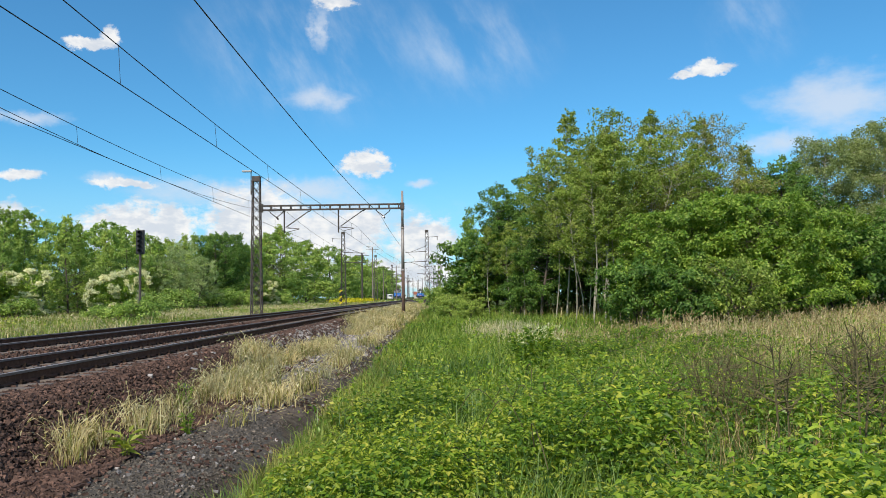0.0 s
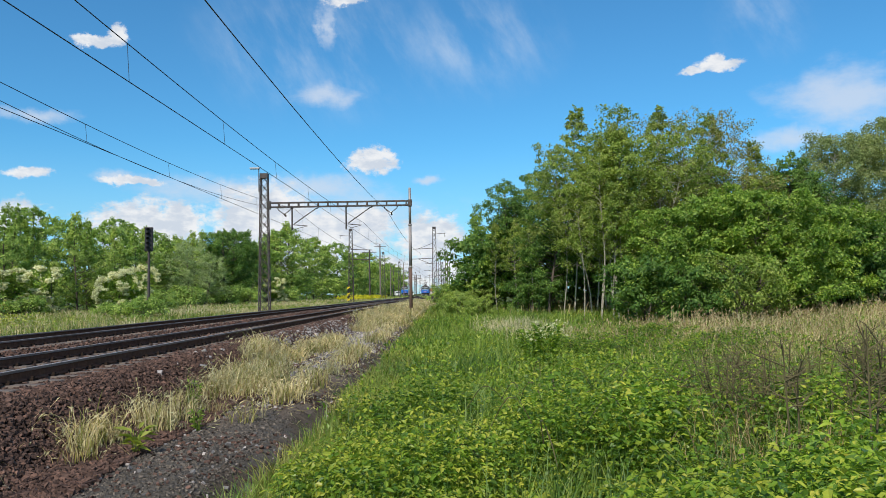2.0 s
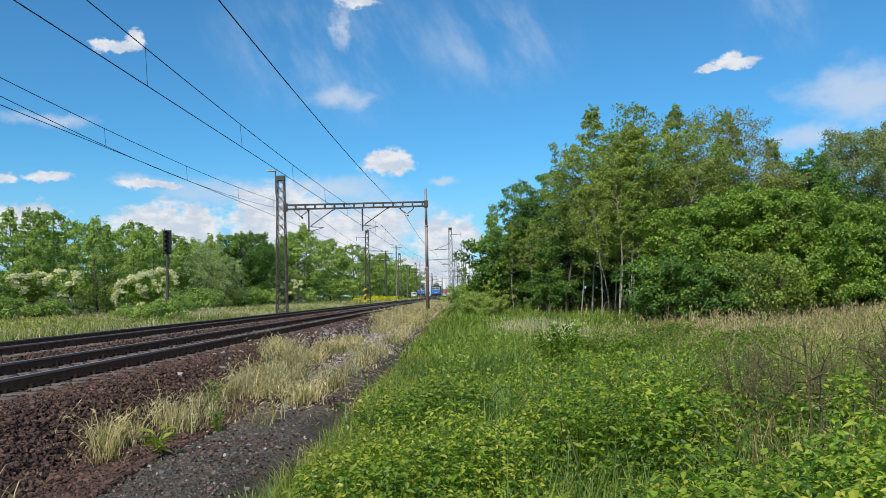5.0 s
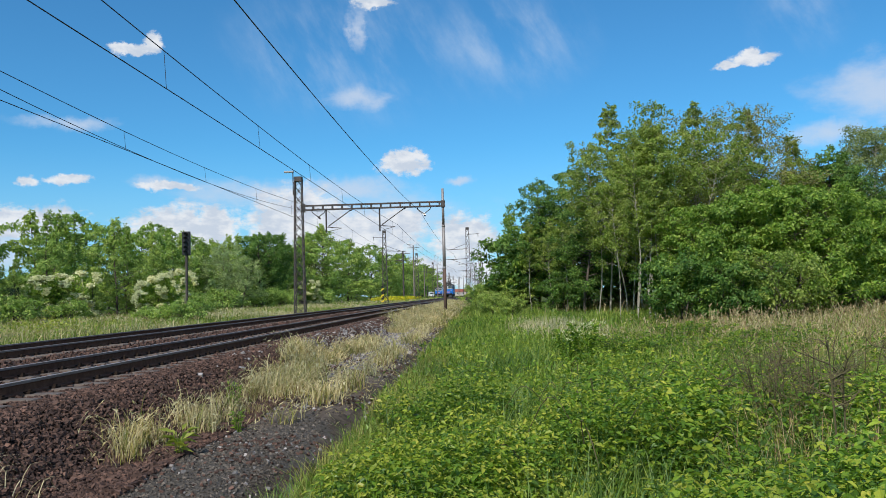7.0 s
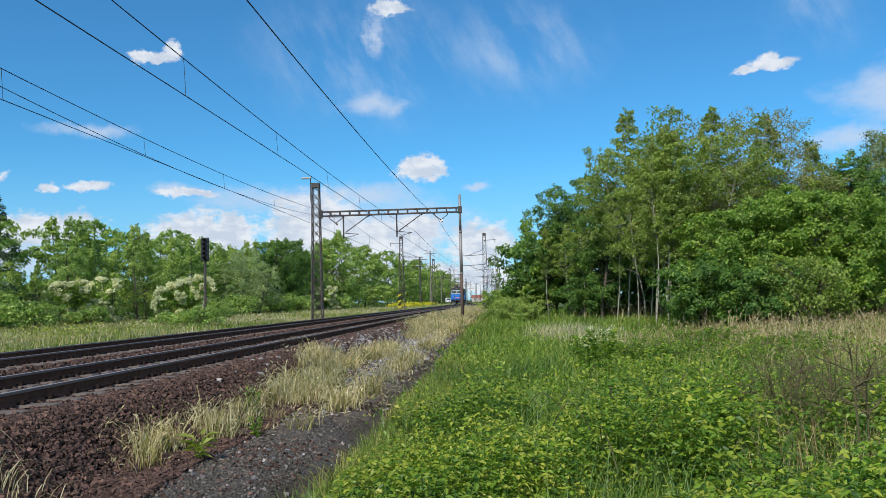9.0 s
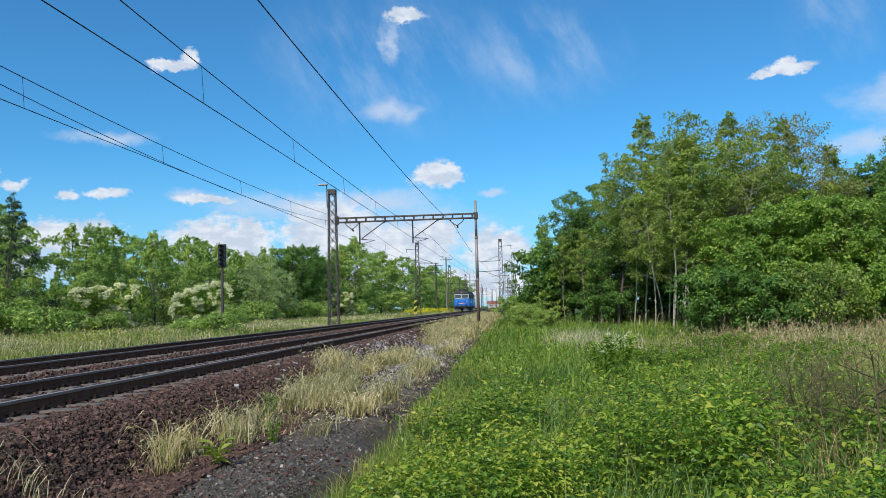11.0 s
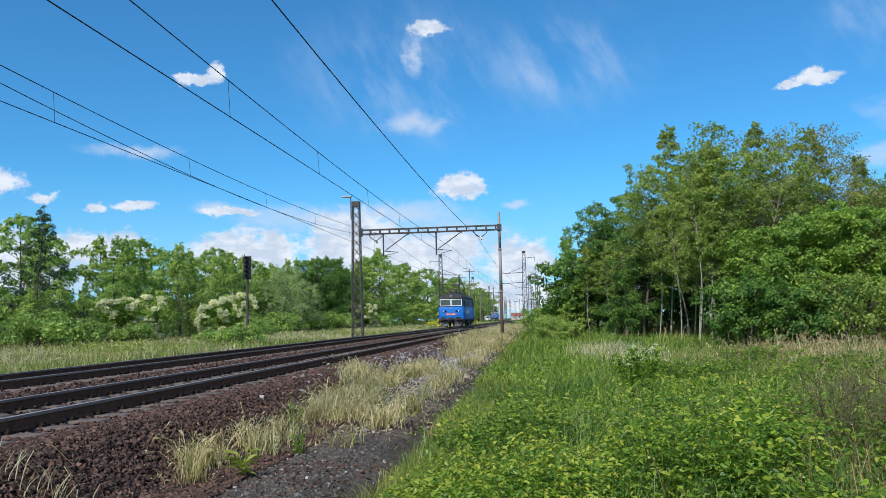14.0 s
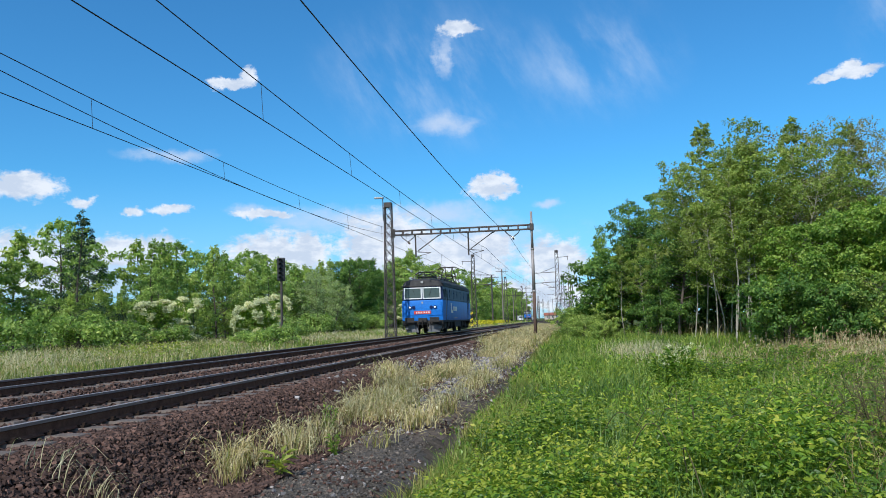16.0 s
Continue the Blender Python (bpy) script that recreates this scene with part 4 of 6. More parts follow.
        part("sill", bm, M_UNDER, t)
    wheels = []
    for yc in (4.15, L - 4.15):
        bogie = part("bogie", box(B(), -0.9, 0.9, yc - 2.2, yc + 2.2, 0.62, 0.8, 0.03), M_UNDER, t)
        for sx in (-1, 1):
            bm = B()
            box(bm, sx * 1.08 - 0.09, sx * 1.08 + 0.09, yc - 2.45, yc + 2.45, 0.52, 0.82, 0.04)
            for a in (-1.6, 1.6):
                box(bm, sx * 1.15 - 0.1, sx * 1.15 + 0.1, yc + a - 0.28, yc + a + 0.28, 0.36, 0.84, 0.04)
                for c in (-0.42, 0.42):
                    tube(bm, (sx * 1.15, yc + a + c, 0.42), (sx * 1.15, yc + a + c, 0.86), 0.09, n=10)
            box(bm, sx * 1.15 - 0.09, sx * 1.15 + 0.09, yc - 0.45, yc + 0.45, 0.5, 0.95, 0.04)
            part("side_frame", bm, M_UNDER, bogie)
        for a in (-1.6, 1.6):
            bm = B()
            tube(bm, (-1.0, 0, 0), (1.0, 0, 0), 0.09, n=10)
            for sx in (-1, 1):
                tube(bm, (sx * 0.70, 0, 0), (sx * 0.835, 0, 0), 0.6, 0.59, 28)
                tube(bm, (sx * 0.67, 0, 0), (sx * 0.70, 0, 0), 0.63, n=28)
                for k in range(5):
                    g = 2 * math.pi * k / 5
                    tube(bm, (sx * 0.84, 0.12 * math.cos(g), 0.12 * math.sin(g)), (sx * 0.84, 0.5 * math.cos(g), 0.5 * math.sin(g)), 0.05, n=5)
            w = part("wheelset", bm, M_UNDER, t, "dark steel wheels on an axle", at=pose(0, yc + a, 0.6))
            wheels.append((w, yc + a))
    # roof gear
    for y0, y1, x, h in ((5.2, 6.6, 0, 0.22), (7.2, 9.2, 0, 0.28), (9.8, 10.8, 0, 0.2)):
        part("roof_box", box(B(), x - 0.62, x + 0.62, y0, y1, 4.08, 4.1 + h, 0.05), M_ROOF, t)
    for y in (4.8, 6.9, 9.5, 11.3):
        for x in (-0.5, 0.5):
            bm = B()
            for k in range(4):
                tube(bm, (x, y, 4.08 + 0.09 * k), (x, y, 4.16 + 0.09 * k), 0.09, 0.05, 10)
            part("roof_insulator", bm, M_PORC, t)
    for sx in (-1, 1):
        bm = B()
        tube(bm, (sx * 0.5, 4.8, 4.45), (sx * 0.5, 11.3, 4.45), 0.025, n=6)
        part("roof_conductor", bm, M_STEEL, t)
        bm = B()
        box(bm, sx * 0.98 - 0.12, sx * 0.98 + 0.12, 2.2, L - 2.2, 3.98, 4.02)
        part("roof_walkway", bm, M_ROOF, t)
    for yc, raised in ((2.9, False), (L - 2.9, True)):
        bm = B()
        for sx in (-1, 1):
            tube(bm, (sx * 0.55, yc - 0.8, 4.3), (sx * 0.55, yc + 0.8, 4.3), 0.035, n=6)
            for a in (-0.7, 0.7):
                tube(bm, (sx * 0.55, yc + a, 4.02), (sx * 0.55, yc + a, 4.3), 0.06, 0.05, 8)
        for a in (-0.8, 0, 0.8):
            tube(bm, (-0.55, yc + a, 4.3), (0.55, yc + a, 4.3), 0.03, n=6)
        pan = part("pantograph", bm, M_STEEL, t, "raised diamond pantograph" if raised else "lowered diamond pantograph")
        kz, hz, kx = (4.95, 5.66, 1.3) if raised else (4.42, 4.66, 1.45)
        for sy in (-1, 1):
            bm = B()
            for sx in (-1, 1):
                tube(bm, (sx * 0.55, yc + sy * 0.35, 4.32), (sx * 0.42, yc + sy * kx, kz), 0.045, n=6)
                tube(bm, (sx * 0.42, yc + sy * kx, kz), (sx * 0.3, yc + sy * 0.15, hz), 0.036, n=6)
            tube(bm, (-0.42, yc + sy * kx, kz), (0.42, yc + sy * kx, kz), 0.036, n=6)
            tube(bm, (-0.55, yc + sy * 0.35, 4.32), (0.42, yc + sy * kx, kz), 0.022, n=5)
            part("arm", bm, M_STEEL, pan)
        bm = B()
        for a in (-0.16, 0.16):
            tube(bm, (-0.62, yc + a, hz + 0.04), (0.62, yc + a, hz + 0.04), 0.04, n=6)
            for sx in (-1, 1):
                tube(bm, (sx * 0.62, yc + a, hz + 0.04), (sx * 0.9, yc + a, hz - 0.14), 0.03, n=6)
        tube(bm, (0.3, yc - 0.2, hz), (0.3, yc + 0.2, hz), 0.02, n=5)
        tube(bm, (-0.3, yc - 0.2, hz), (-0.3, yc + 0.2, hz), 0.02, n=5)
        part("collector_head", bm, M_STEEL, pan)
    return t, wheels


loco, loco_wheels = locomotive()
loco.scale = (1.06, 1, 1)
parked = copy_thing(loco, pose(-20.0, 350, 0.1, 0, 0, 3))
tagged(parked, "blue electric locomotive parked far off by the station")


def van(x, y):
    t = thing("van", "white delivery van parked far off by the station", "van", pose(x, y, -0.15, 0, 0, 12))
    bm = box(B(), -0.95, 0.95, 0.9, 5.2, 0.4, 2.3, 0.15)
    box(bm, -0.93, 0.93, 0.0, 1.1, 0.4, 1.25, 0.15)
    part("body", bm, M_WHITE, t)
    part("windscreen", box(B(), -0.8, 0.8, 0.85, 0.92, 1.3, 2.0, 0.02), M_GLASS, t)
    for sx in (-1, 1):
        for yy in (0.9, 4.2):
            part("wheel", tube(B(), (sx * 0.75, yy, 0.33), (sx * 0.97, yy, 0.33), 0.33, n=14), M_BLACK, t)


van(-22.6, 345)
van(-18.0, 372)


def station_house(x, y, w, d, h, label, wall):
    t = thing("house", label, "house", pose(x, y, -0.2), "station buildings")
    part("wall", box(B(), -w / 2, w / 2, 0, d, 0, h), wall, t)
    bm = B()
    q = [(-w / 2 - 0.4, -0.4, h), (w / 2 + 0.4, -0.4, h), (w / 2 + 0.4, d + 0.4, h), (-w / 2 - 0.4, d + 0.4, h), (-w / 2 - 0.4, d / 2, h + 1.8), (w / 2 + 0.4, d / 2, h + 1.8)]
    v = [bm.verts.new(p) for p in q]
    for f in ((0, 1, 5, 4), (2, 3, 4, 5), (1, 2, 5), (3, 0, 4), (3, 2, 1, 0)):
        bm.faces.new([v[i] for i in f])
    part("roof", bm, M_TILE, t, "red tiled pitched roof")
    n = max(2, int(w / 2.4))
    for k in range(n):
        cx = -w / 2 + (k + 0.5) * w / n
        win = part("window", box(B(), cx - 0.5, cx + 0.5, -0.06, 0.04, 0.9, 2.2), M_WHITE, t)
        part("pane", box(B(), cx - 0.42, cx + 0.42, -0.08, -0.05, 0.98, 2.12), M_GLASS, win)


station_house(-15.7, 520, 7, 8, 2.6, "low plastered station hut with red roof", M_PLASTER)

# ---------- trees and bushes ----------
def crown_and_wood(seed, height, base, radius, shape, branches, twigs, per, size, spread, rise=0.35, droop=0.2, trunk_r=0.12, wobble=0.15, weep=0.0, trunks=1, wide=0.62, up_face=0.4, ragged=0.3, inner=0.35):
    """Arrays of one tree: trunks, limbs and twigs as tapered tubes, leaves strung along the twigs.
    shape(s): crown radius at s = 0 (crown's foot) to 1 (top); radius scales it."""
    rng = np.random.default_rng(seed)
    wood_v, wood_f, off = [], [], 0

    def limb(path, r0, r1, n=5):
        nonlocal off
        path = np.asarray(path)
        k = len(path)
        d = unit(np.gradient(path, axis=0))
        a = unit(np.cross(d, np.array([0.31, 0.95, 0.05])))
        b = np.cross(d, a)
        rr = np.linspace(r0, r1, k)[:, None]
        rings = [path + (a * math.cos(2 * math.pi * j / n) + b * math.sin(2 * math.pi * j / n)) * rr for j in range(n)]
        V = np.stack(rings, 1).reshape(-1, 3)
        F = [[i * n + j, i * n + (j + 1) % n, (i + 1) * n + (j + 1) % n, (i + 1) * n + j] for i in range(k - 1) for j in range(n)]
        wood_v.append(V)
        wood_f.append(np.array(F) + off)
        off += len(V)

    Z = np.array([0, 0, 1.0])
    spots, points, faces = [], [], []

    def spray(p0, d, length, tuft=1.0):
        """One leafy twig from p0 along d: leaves in an uneven tuft round its outer half."""
        n = int(per * rng.uniform(0.6, 1.4) * tuft)
        ball = unit(rng.normal(0, 1, (n, 3))) * rng.uniform(0.2, 1.0, (n, 1)) ** 0.45
        r = spread * rng.uniform(0.7, 1.3) * tuft
        t = rng.uniform(-0.35, 0.25, (n, 1))
        hang = -Z * (0.25 + weep * 1.6) * length
        spots.append(p0 + d * length * (0.8 + t) + hang * (0.8 + t) ** 2 + ball * r * np.array([1, 1, 0.7]))
        points.append(np.tile(d, (n, 1)) + ball * 0.8)
        faces.append(ball * 0.55 + np.array([d[0], d[1], 0]) * 0.4 + Z * up_face)

    for tk in range(trunks):
        a0 = 6.28 * tk / trunks + rng.uniform(-0.5, 0.5)
        foot = np.array([math.cos(a0), math.sin(a0), 0]) * (0.0 if trunks == 1 else radius * 0.22)
        tip = foot * 2.2 + np.array([rng.normal(0, wobble), rng.normal(0, wobble), 0]) * 2
        s = np.linspace(0, 1, 9)
        top = height * (1.0 if tk == 0 else rng.uniform(0.75, 0.97))
        path = foot + (tip - foot) * s[:, None] ** 1.3
        path[:, 0] += wobble * np.sin(s * 5 + rng.uniform(0, 6))
        path[:, 1] += wobble * np.sin(s * 4 + rng.uniform(0, 6))
        path[:, 2] = s * top * 0.97
        path[0, 2] = -0.4
        limb(path, trunk_r, trunk_r * 0.12, 7)
        nb = max(3, branches // trunks)
        for k in range(nb):
            u = ((k + rng.uniform(0, 1)) / nb) ** 0.9
            h = base * top + u * (1 - base) * top * 0.96
            p0 = np.array([np.interp(h / top / 0.97, s, path[:, i]) for i in range(3)])
            az_ = k * 2.4 + rng.uniform(-0.6, 0.6)
            R = max(0.15, radius * shape(u) * rng.uniform(1 - 1.5 * ragged, 1 + 0.6 * ragged))
            tuft = 0.5 + 0.5 * min(1.0, 1.6 * R / radius)
            d = np.array([math.cos(az_), math.sin(az_), 0])
            side = np.array([-d[1], d[0], 0])
            up = rise * rng.uniform(0.4, 1.6)
            bow = rng.normal(0, 0.14) * R
            q = np.linspace(0, 1, 5)
            at = lambda w: p0 + d * R * w + side * bow * w * w + Z * (R * up * w - R * weep * w ** 2.5)
            limb(np.array([at(w) for w in q]), max(0.010, trunk_r * 0.36 * (1 - u * 0.7)), 0.005, 4)
            nt = max(2, int(twigs * (0.35 + 0.65 * R / max(radius, 0.1))))
            for j in range(nt):
                w = inner + (1 - inner) * ((j + rng.uniform(0, 1)) / nt) ** 0.8
                turn = (1 if j % 2 else -1) * rng.uniform(0.25, 1.15) * (1.25 - 0.6 * w)
                e = unit(d * math.cos(turn) + side * math.sin(turn) + Z * (0.35 * up + rng.normal(0.08, 0.3)))
                length = (0.22 + 0.28 * R * (1.15 - 0.6 * w)) * rng.uniform(0.6, 1.3)
                p = at(w)
                limb(np.array([p, p + e * length * 0.5, p + e * length - Z * (0.25 + weep) * length * 0.7]), 0.009, 0.003, 3)
                spray(p, e, length, tuft)
            spray(at(0.85), unit(d + Z * up * 0.8), 0.2 + 0.2 * R, tuft)
        for j in range(4):
            spray(path[-1] - Z * 0.25 * j, unit(Z + rng.normal(0, 0.25, 3)), 0.4, 0.5)
    P, out, face = np.concatenate(spots), np.concatenate(points), np.concatenate(faces)
    if weep:
        P[:, 2] -= np.abs(rng.normal(0, weep * 0.8, len(P)))
    keep = P[:, 2] > 0.05
    P, out, face = P[keep], out[keep], face[keep]
    n = len(P)
    normal = unit(face + rng.normal(0, 0.40, (n, 3)))
    d = out * 0.6 + rng.normal(0, 0.7, (n, 3)) - Z * (droop + weep)
    d = unit(d - normal * (d * normal).sum(1, keepdims=True))
    side = np.cross(d, normal)
    sz = (size * rng.uniform(0.6, 1.35, n))[:, None]
    mid = P + d * sz * 0.42 + normal * sz * 0.10
    V = np.stack([P, mid + side * sz * wide * 0.5, P + d * sz, mid - side * sz * wide * 0.5], 1).reshape(-1, 3)
    return (np.concatenate(wood_v), np.concatenate(wood_f)), (V, np.arange(n * 4).reshape(n, 4))


OVAL = lambda s: math.sin(math.pi * min(1, 0.12 + 0.86 * s)) ** 0.75
COLUMN = lambda s: (0.6 + 0.6 * math.sin(math.pi * s)) * (1 - 0.9 * s ** 2.2)
SPIRE = lambda s: (0.55 + 0.5 * math.sin(math.pi * min(1, s * 1.4)) ** 0.8) * (1 - s) ** 0.8 * 1.3 + 0.02
POPLAR = lambda s: math.sin(math.pi * (0.14 + 0.80 * s)) ** 0.8
DOME = lambda s: math.sqrt(max(0.02, 1 - (0.95 * s) ** 2.2))


def tree(name, label, category, seed, leaf, bark, flowers=0, group="", **kw):
    (wv, wf), (lv, lf) = crown_and_wood(seed, **kw)
    t = thing(name, label, category, None, group)
    part("trunk", np_mesh("trunk", wv, wf, [bark], None, True), None, t)
    part("crown", np_mesh("crown", lv, lf, [leaf]), None, t)
    if flowers:
        rng = np.random.default_rng(seed + 5)
        tops = lv.reshape(-1, 4, 3)[:, 2]
        mid = tops.mean(0) * np.array([1, 1, 0.6])
        q = (tops - mid) / np.array([kw["radius"], kw["radius"], kw["height"] * 0.7])
        r = np.linalg.norm(q, axis=1)
        sector = ((np.arctan2(q[:, 1], q[:, 0]) + np.pi) * 2.2).astype(int) * 10 + (np.clip(q[:, 2] / np.maximum(r, 0.01), -1, 1) * 4 + 4).astype(int)
        pick = []
        for sec in np.unique(sector):
            own = np.where((sector == sec) & (tops[:, 2] > 0.15 * kw["height"]))[0]
            pick += list(own[np.argsort(-r[own])][:7])
        pick = rng.choice(np.array(pick), min(flowers, len(pick)), False)
        C = np.repeat(tops[pick] * np.array([1.1, 1.1, 1.07]), 40, 0)
        P = C + rng.normal(0, 1, C.shape) * np.array([0.10, 0.10, 0.045])
        fv, ff = leaf_arrays(rng, P, np.tile(np.array([0, 0, 0.2]), (len(P), 1)), 0.13, 0.9, 0, 0, np.tile(np.array([0.1, -0.25, 0.95]), (len(P), 1)))
        part("blossom", np_mesh("blossom", fv, ff, [L_ELDER]), None, t, "flat white flower heads")
    return t


def place(proto, x, y, scale, turn, used, sz=None, label=""):
    m = pose(x, y, float(ground_z(x, y)) - 0.05, 0, 0, turn)
    t = proto
    if proto.name in used:
        t = copy_thing(proto, m)
    else:
        used.add(proto.name)
        t.matrix_basis = m
    t.scale = (scale, scale, sz or scale)
    if label:
        t["label"] = label
    return t


used = set()
GR = "trees of the grove"
# prototypes
aspen_a = tree("aspen_tree", "tall slender aspen with pale trunk and olive leaves", "tree", 11, L_ASPEN, M_BIRCH, group=GR, height=12.0, base=0.22, radius=2.5, shape=SPIRE, branches=90, twigs=4, per=38, size=0.145, spread=0.3, rise=0.7, trunk_r=0.055, wobble=0.22)
aspen_b = tree("aspen_tree", "tall twin-stemmed aspen with pale trunks and olive leaves", "tree", 12, L_ASPEN, M_BIRCH, group=GR, height=12.0, base=0.26, radius=1.9, shape=POPLAR, branches=100, twigs=4, per=32, size=0.145, spread=0.32, rise=0.6, trunk_r=0.05, wobble=0.35, trunks=2)
aspen_d = tree("sparse_aspen", "tall thin-crowned aspen with olive-brown catkins and leaves", "tree", 20, L_OLIVE, M_BIRCH, group=GR, height=12.0, base=0.30, radius=2.0, shape=POPLAR, branches=90, twigs=4, per=18, size=0.125, spread=0.36, rise=0.75, trunk_r=0.06, wobble=0.3, trunks=2)
oak_a = tree("deciduous_tree", "dense deep green deciduous tree", "tree", 13, L_DARK, M_BARK, group=GR, height=10.0, base=0.10, radius=2.6, shape=OVAL, branches=72, twigs=6, per=42, size=0.15, spread=0.3, rise=0.35, trunk_r=0.13, ragged=0.35)
oak_b = tree("deciduous_tree", "green deciduous tree with loose layered crown", "tree", 14, L_MAPLE, M_BARK, group=GR, height=8.0, base=0.06, radius=2.2, shape=SPIRE, branches=66, twigs=6, per=42, size=0.155, spread=0.27, rise=0.25, trunk_r=0.10, ragged=0.4)
maple_a = tree("maple_bush", "large bright green leafy shrub", "shrub", 15, L_MAPLE, M_BARK, group=GR, height=6.6, base=0.03, radius=3.0, shape=DOME, branches=120, twigs=6, per=50, size=0.155, spread=0.29, rise=0.4, droop=0.3, trunk_r=0.08, trunks=3, wobble=0.3, inner=0.45)
hazel_a = tree("hazel_bush", "dense green shrub at the edge of the grove", "shrub", 16, L_DARK, M_BARK, group=GR, height=3.6, base=0.02, radius=1.9, shape=DOME, branches=66, twigs=4, per=44, size=0.15, spread=0.28, rise=0.45, trunk_r=0.05, trunks=3, inner=0.4)
willow_a = tree("weeping_birch", "tall weeping birch with hanging grey-green twigs", "tree", 17, L_WILLOW, M_BIRCH, group=GR, height=12.5, base=0.22, radius=3.6, shape=DOME, branches=96, twigs=6, per=80, size=0.16, spread=0.4, rise=0.5, weep=0.3, trunk_r=0.14, wide=0.45)
shrub_y = tree("young_shrub", "yellow-green young shrub in long grass", "shrub", 18, L_ASPEN, M_BARK, group=GR, height=2.6, base=0.02, radius=1.4, shape=DOME, branches=54, twigs=4, per=34, size=0.115, spread=0.22, rise=0.55, trunk_r=0.03, trunks=3)
lime_shrub = tree("lime_shrub", "low bright yellow-green shrub at the edge of the track verge", "shrub", 33, L_LIME, M_BARK, group=GR, height=2.4, base=0.02, radius=1.4, shape=DOME, branches=54, twigs=4, per=34, size=0.13, spread=0.22, rise=0.5, trunk_r=0.03, trunks=3)
thicket = tree("bramble_bush", "low bramble bush in the meadow grass", "shrub", 29, L_BRAMBLE, M_BARK, group="bramble bushes", height=1.7, base=0.02, radius=1.6, shape=DOME, branches=54, twigs=4, per=34, size=0.1, spread=0.22, rise=0.35, trunk_r=0.02, trunks=3)
GL = "trees beyond the tracks"
wood_a = tree("field_tree", "green deciduous tree beyond the tracks", "tree", 21, L_MID, M_BARK, group=GL, height=9.0, base=0.05, radius=2.4, shape=SPIRE, branches=66, twigs=5, per=28, size=0.185, spread=0.25, rise=0.5, trunk_r=0.10, ragged=0.5)
wood_b = tree("field_tree", "bright green deciduous tree beyond the tracks", "tree", 22, L_LIME, M_BARK, group=GL, height=8.6, base=0.05, radius=2.5, shape=SPIRE, branches=66, twigs=5, per=28, size=0.185, spread=0.25, rise=0.55, trunk_r=0.10, ragged=0.4)
wood_c = tree("willow_tree", "silvery grey-green willow beyond the tracks", "tree", 23, L_SILVER, M_BARK, group=GL, height=7.0, base=0.04, radius=2.5, shape=DOME, branches=64, twigs=5, per=40, size=0.16, spread=0.3, rise=0.55, trunk_r=0.10, weep=0.12, wide=0.4, trunks=2)
wood_d = tree("young_tree", "slender young tree with pointed crown beyond the tracks", "tree", 27, L_MID, M_BARK, group=GL, height=9.0, base=0.04, radius=1.7, shape=SPIRE, branches=74, twigs=4, per=28, size=0.165, spread=0.22, rise=0.55, trunk_r=0.08, ragged=0.5)
oak_far = tree("oak_tree", "dark green broad oak beyond the tracks", "tree", 28, L_DARK, M_BARK, group=GL, height=9.0, base=0.06, radius=3.3, shape=OVAL, branches=66, twigs=5, per=44, size=0.2, spread=0.36, rise=0.45, trunk_r=0.16)
pine = tree("larch_tree", "sparse blue-green larch standing above the other trees", "tree", 24, L_PINE, M_BARK, group=GL, height=9.0, base=0.10, radius=1.9, shape=SPIRE, branches=50, twigs=4, per=34, size=0.17, spread=0.24, rise=0.55, trunk_r=0.11, wide=0.4, ragged=0.6)
elder = tree("elder_bush", "round elder bush covered in white blossom", "shrub", 25, L_MAPLE, M_BARK, flowers=520, group=GL, height=3.0, base=0.02, radius=2.1, shape=DOME, branches=70, twigs=4, per=30, size=0.17, spread=0.28, rise=0.4, trunk_r=0.05, trunks=3, ragged=0.2, inner=0.4)
far_a = tree("field_tree", "distant green deciduous tree beyond the tracks", "tree", 31, L_MID, M_BARK, group=GL, height=9.0, base=0.03, radius=2.8, shape=OVAL, branches=50, twigs=4, per=30, size=0.25, spread=0.36, rise=0.45, trunk_r=0.12)
far_b = tree("field_tree", "distant bright green deciduous tree beyond the tracks", "tree", 32, L_LIME, M_BARK, group=GL, height=8.8, base=0.03, radius=2.6, shape=SPIRE, branches=50, twigs=4, per=30, size=0.25, spread=0.34, rise=0.5, trunk_r=0.12)
low_bush = tree("low_bush", "low green bush in the field", "shrub", 26, L_MID, M_BARK, group=GL, height=1.6, base=0.02, radius=1.5, shape=DOME, branches=44, twigs=3, per=20, size=0.17, spread=0.26, rise=0.4, trunk_r=0.03, trunks=3)

aspen_c = tree("young_aspen", "slim young aspen with bare pale trunk", "tree", 19, L_ASPEN, M_BIRCH, group=GR, height=11.0, base=0.42, radius=1.2, shape=COLUMN, branches=50, twigs=3, per=34, size=0.14, spread=0.28, rise=0.7, trunk_r=0.05, wobble=0.3)

# the grove
place(oak_b, 2.3, 66, 1.02, 20, used)
place(oak_b, 3.9, 62, 1.0, 130, used)
place(oak_a, 4.9, 60, 1.0, 10, used)
place(oak_a, 6.8, 60, 1.05, 80, used)
place(oak_a, 6.4, 53, 0.85, 200, used)
place(aspen_a, 7.8, 52, 1.14, 0, used)
place(aspen_b, 8.6, 50, 0.98, 40, used)
place(aspen_a, 9.4, 46, 0.85, 100, used, 0.86)
place(oak_a, 9.5, 56, 1.0, 150, used)
place(aspen_b, 11.6, 48, 1.06, 190, used)
place(aspen_a, 13.0, 51, 1.10, 250, used)
place(aspen_d, 14.8, 52, 1.06, 310, used)
place(aspen_a, 16.8, 52, 1.08, 30, used)
place(aspen_d, 18.6, 52, 0.98, 80, used)
place(aspen_a, 20.5, 53, 0.92, 140, used)
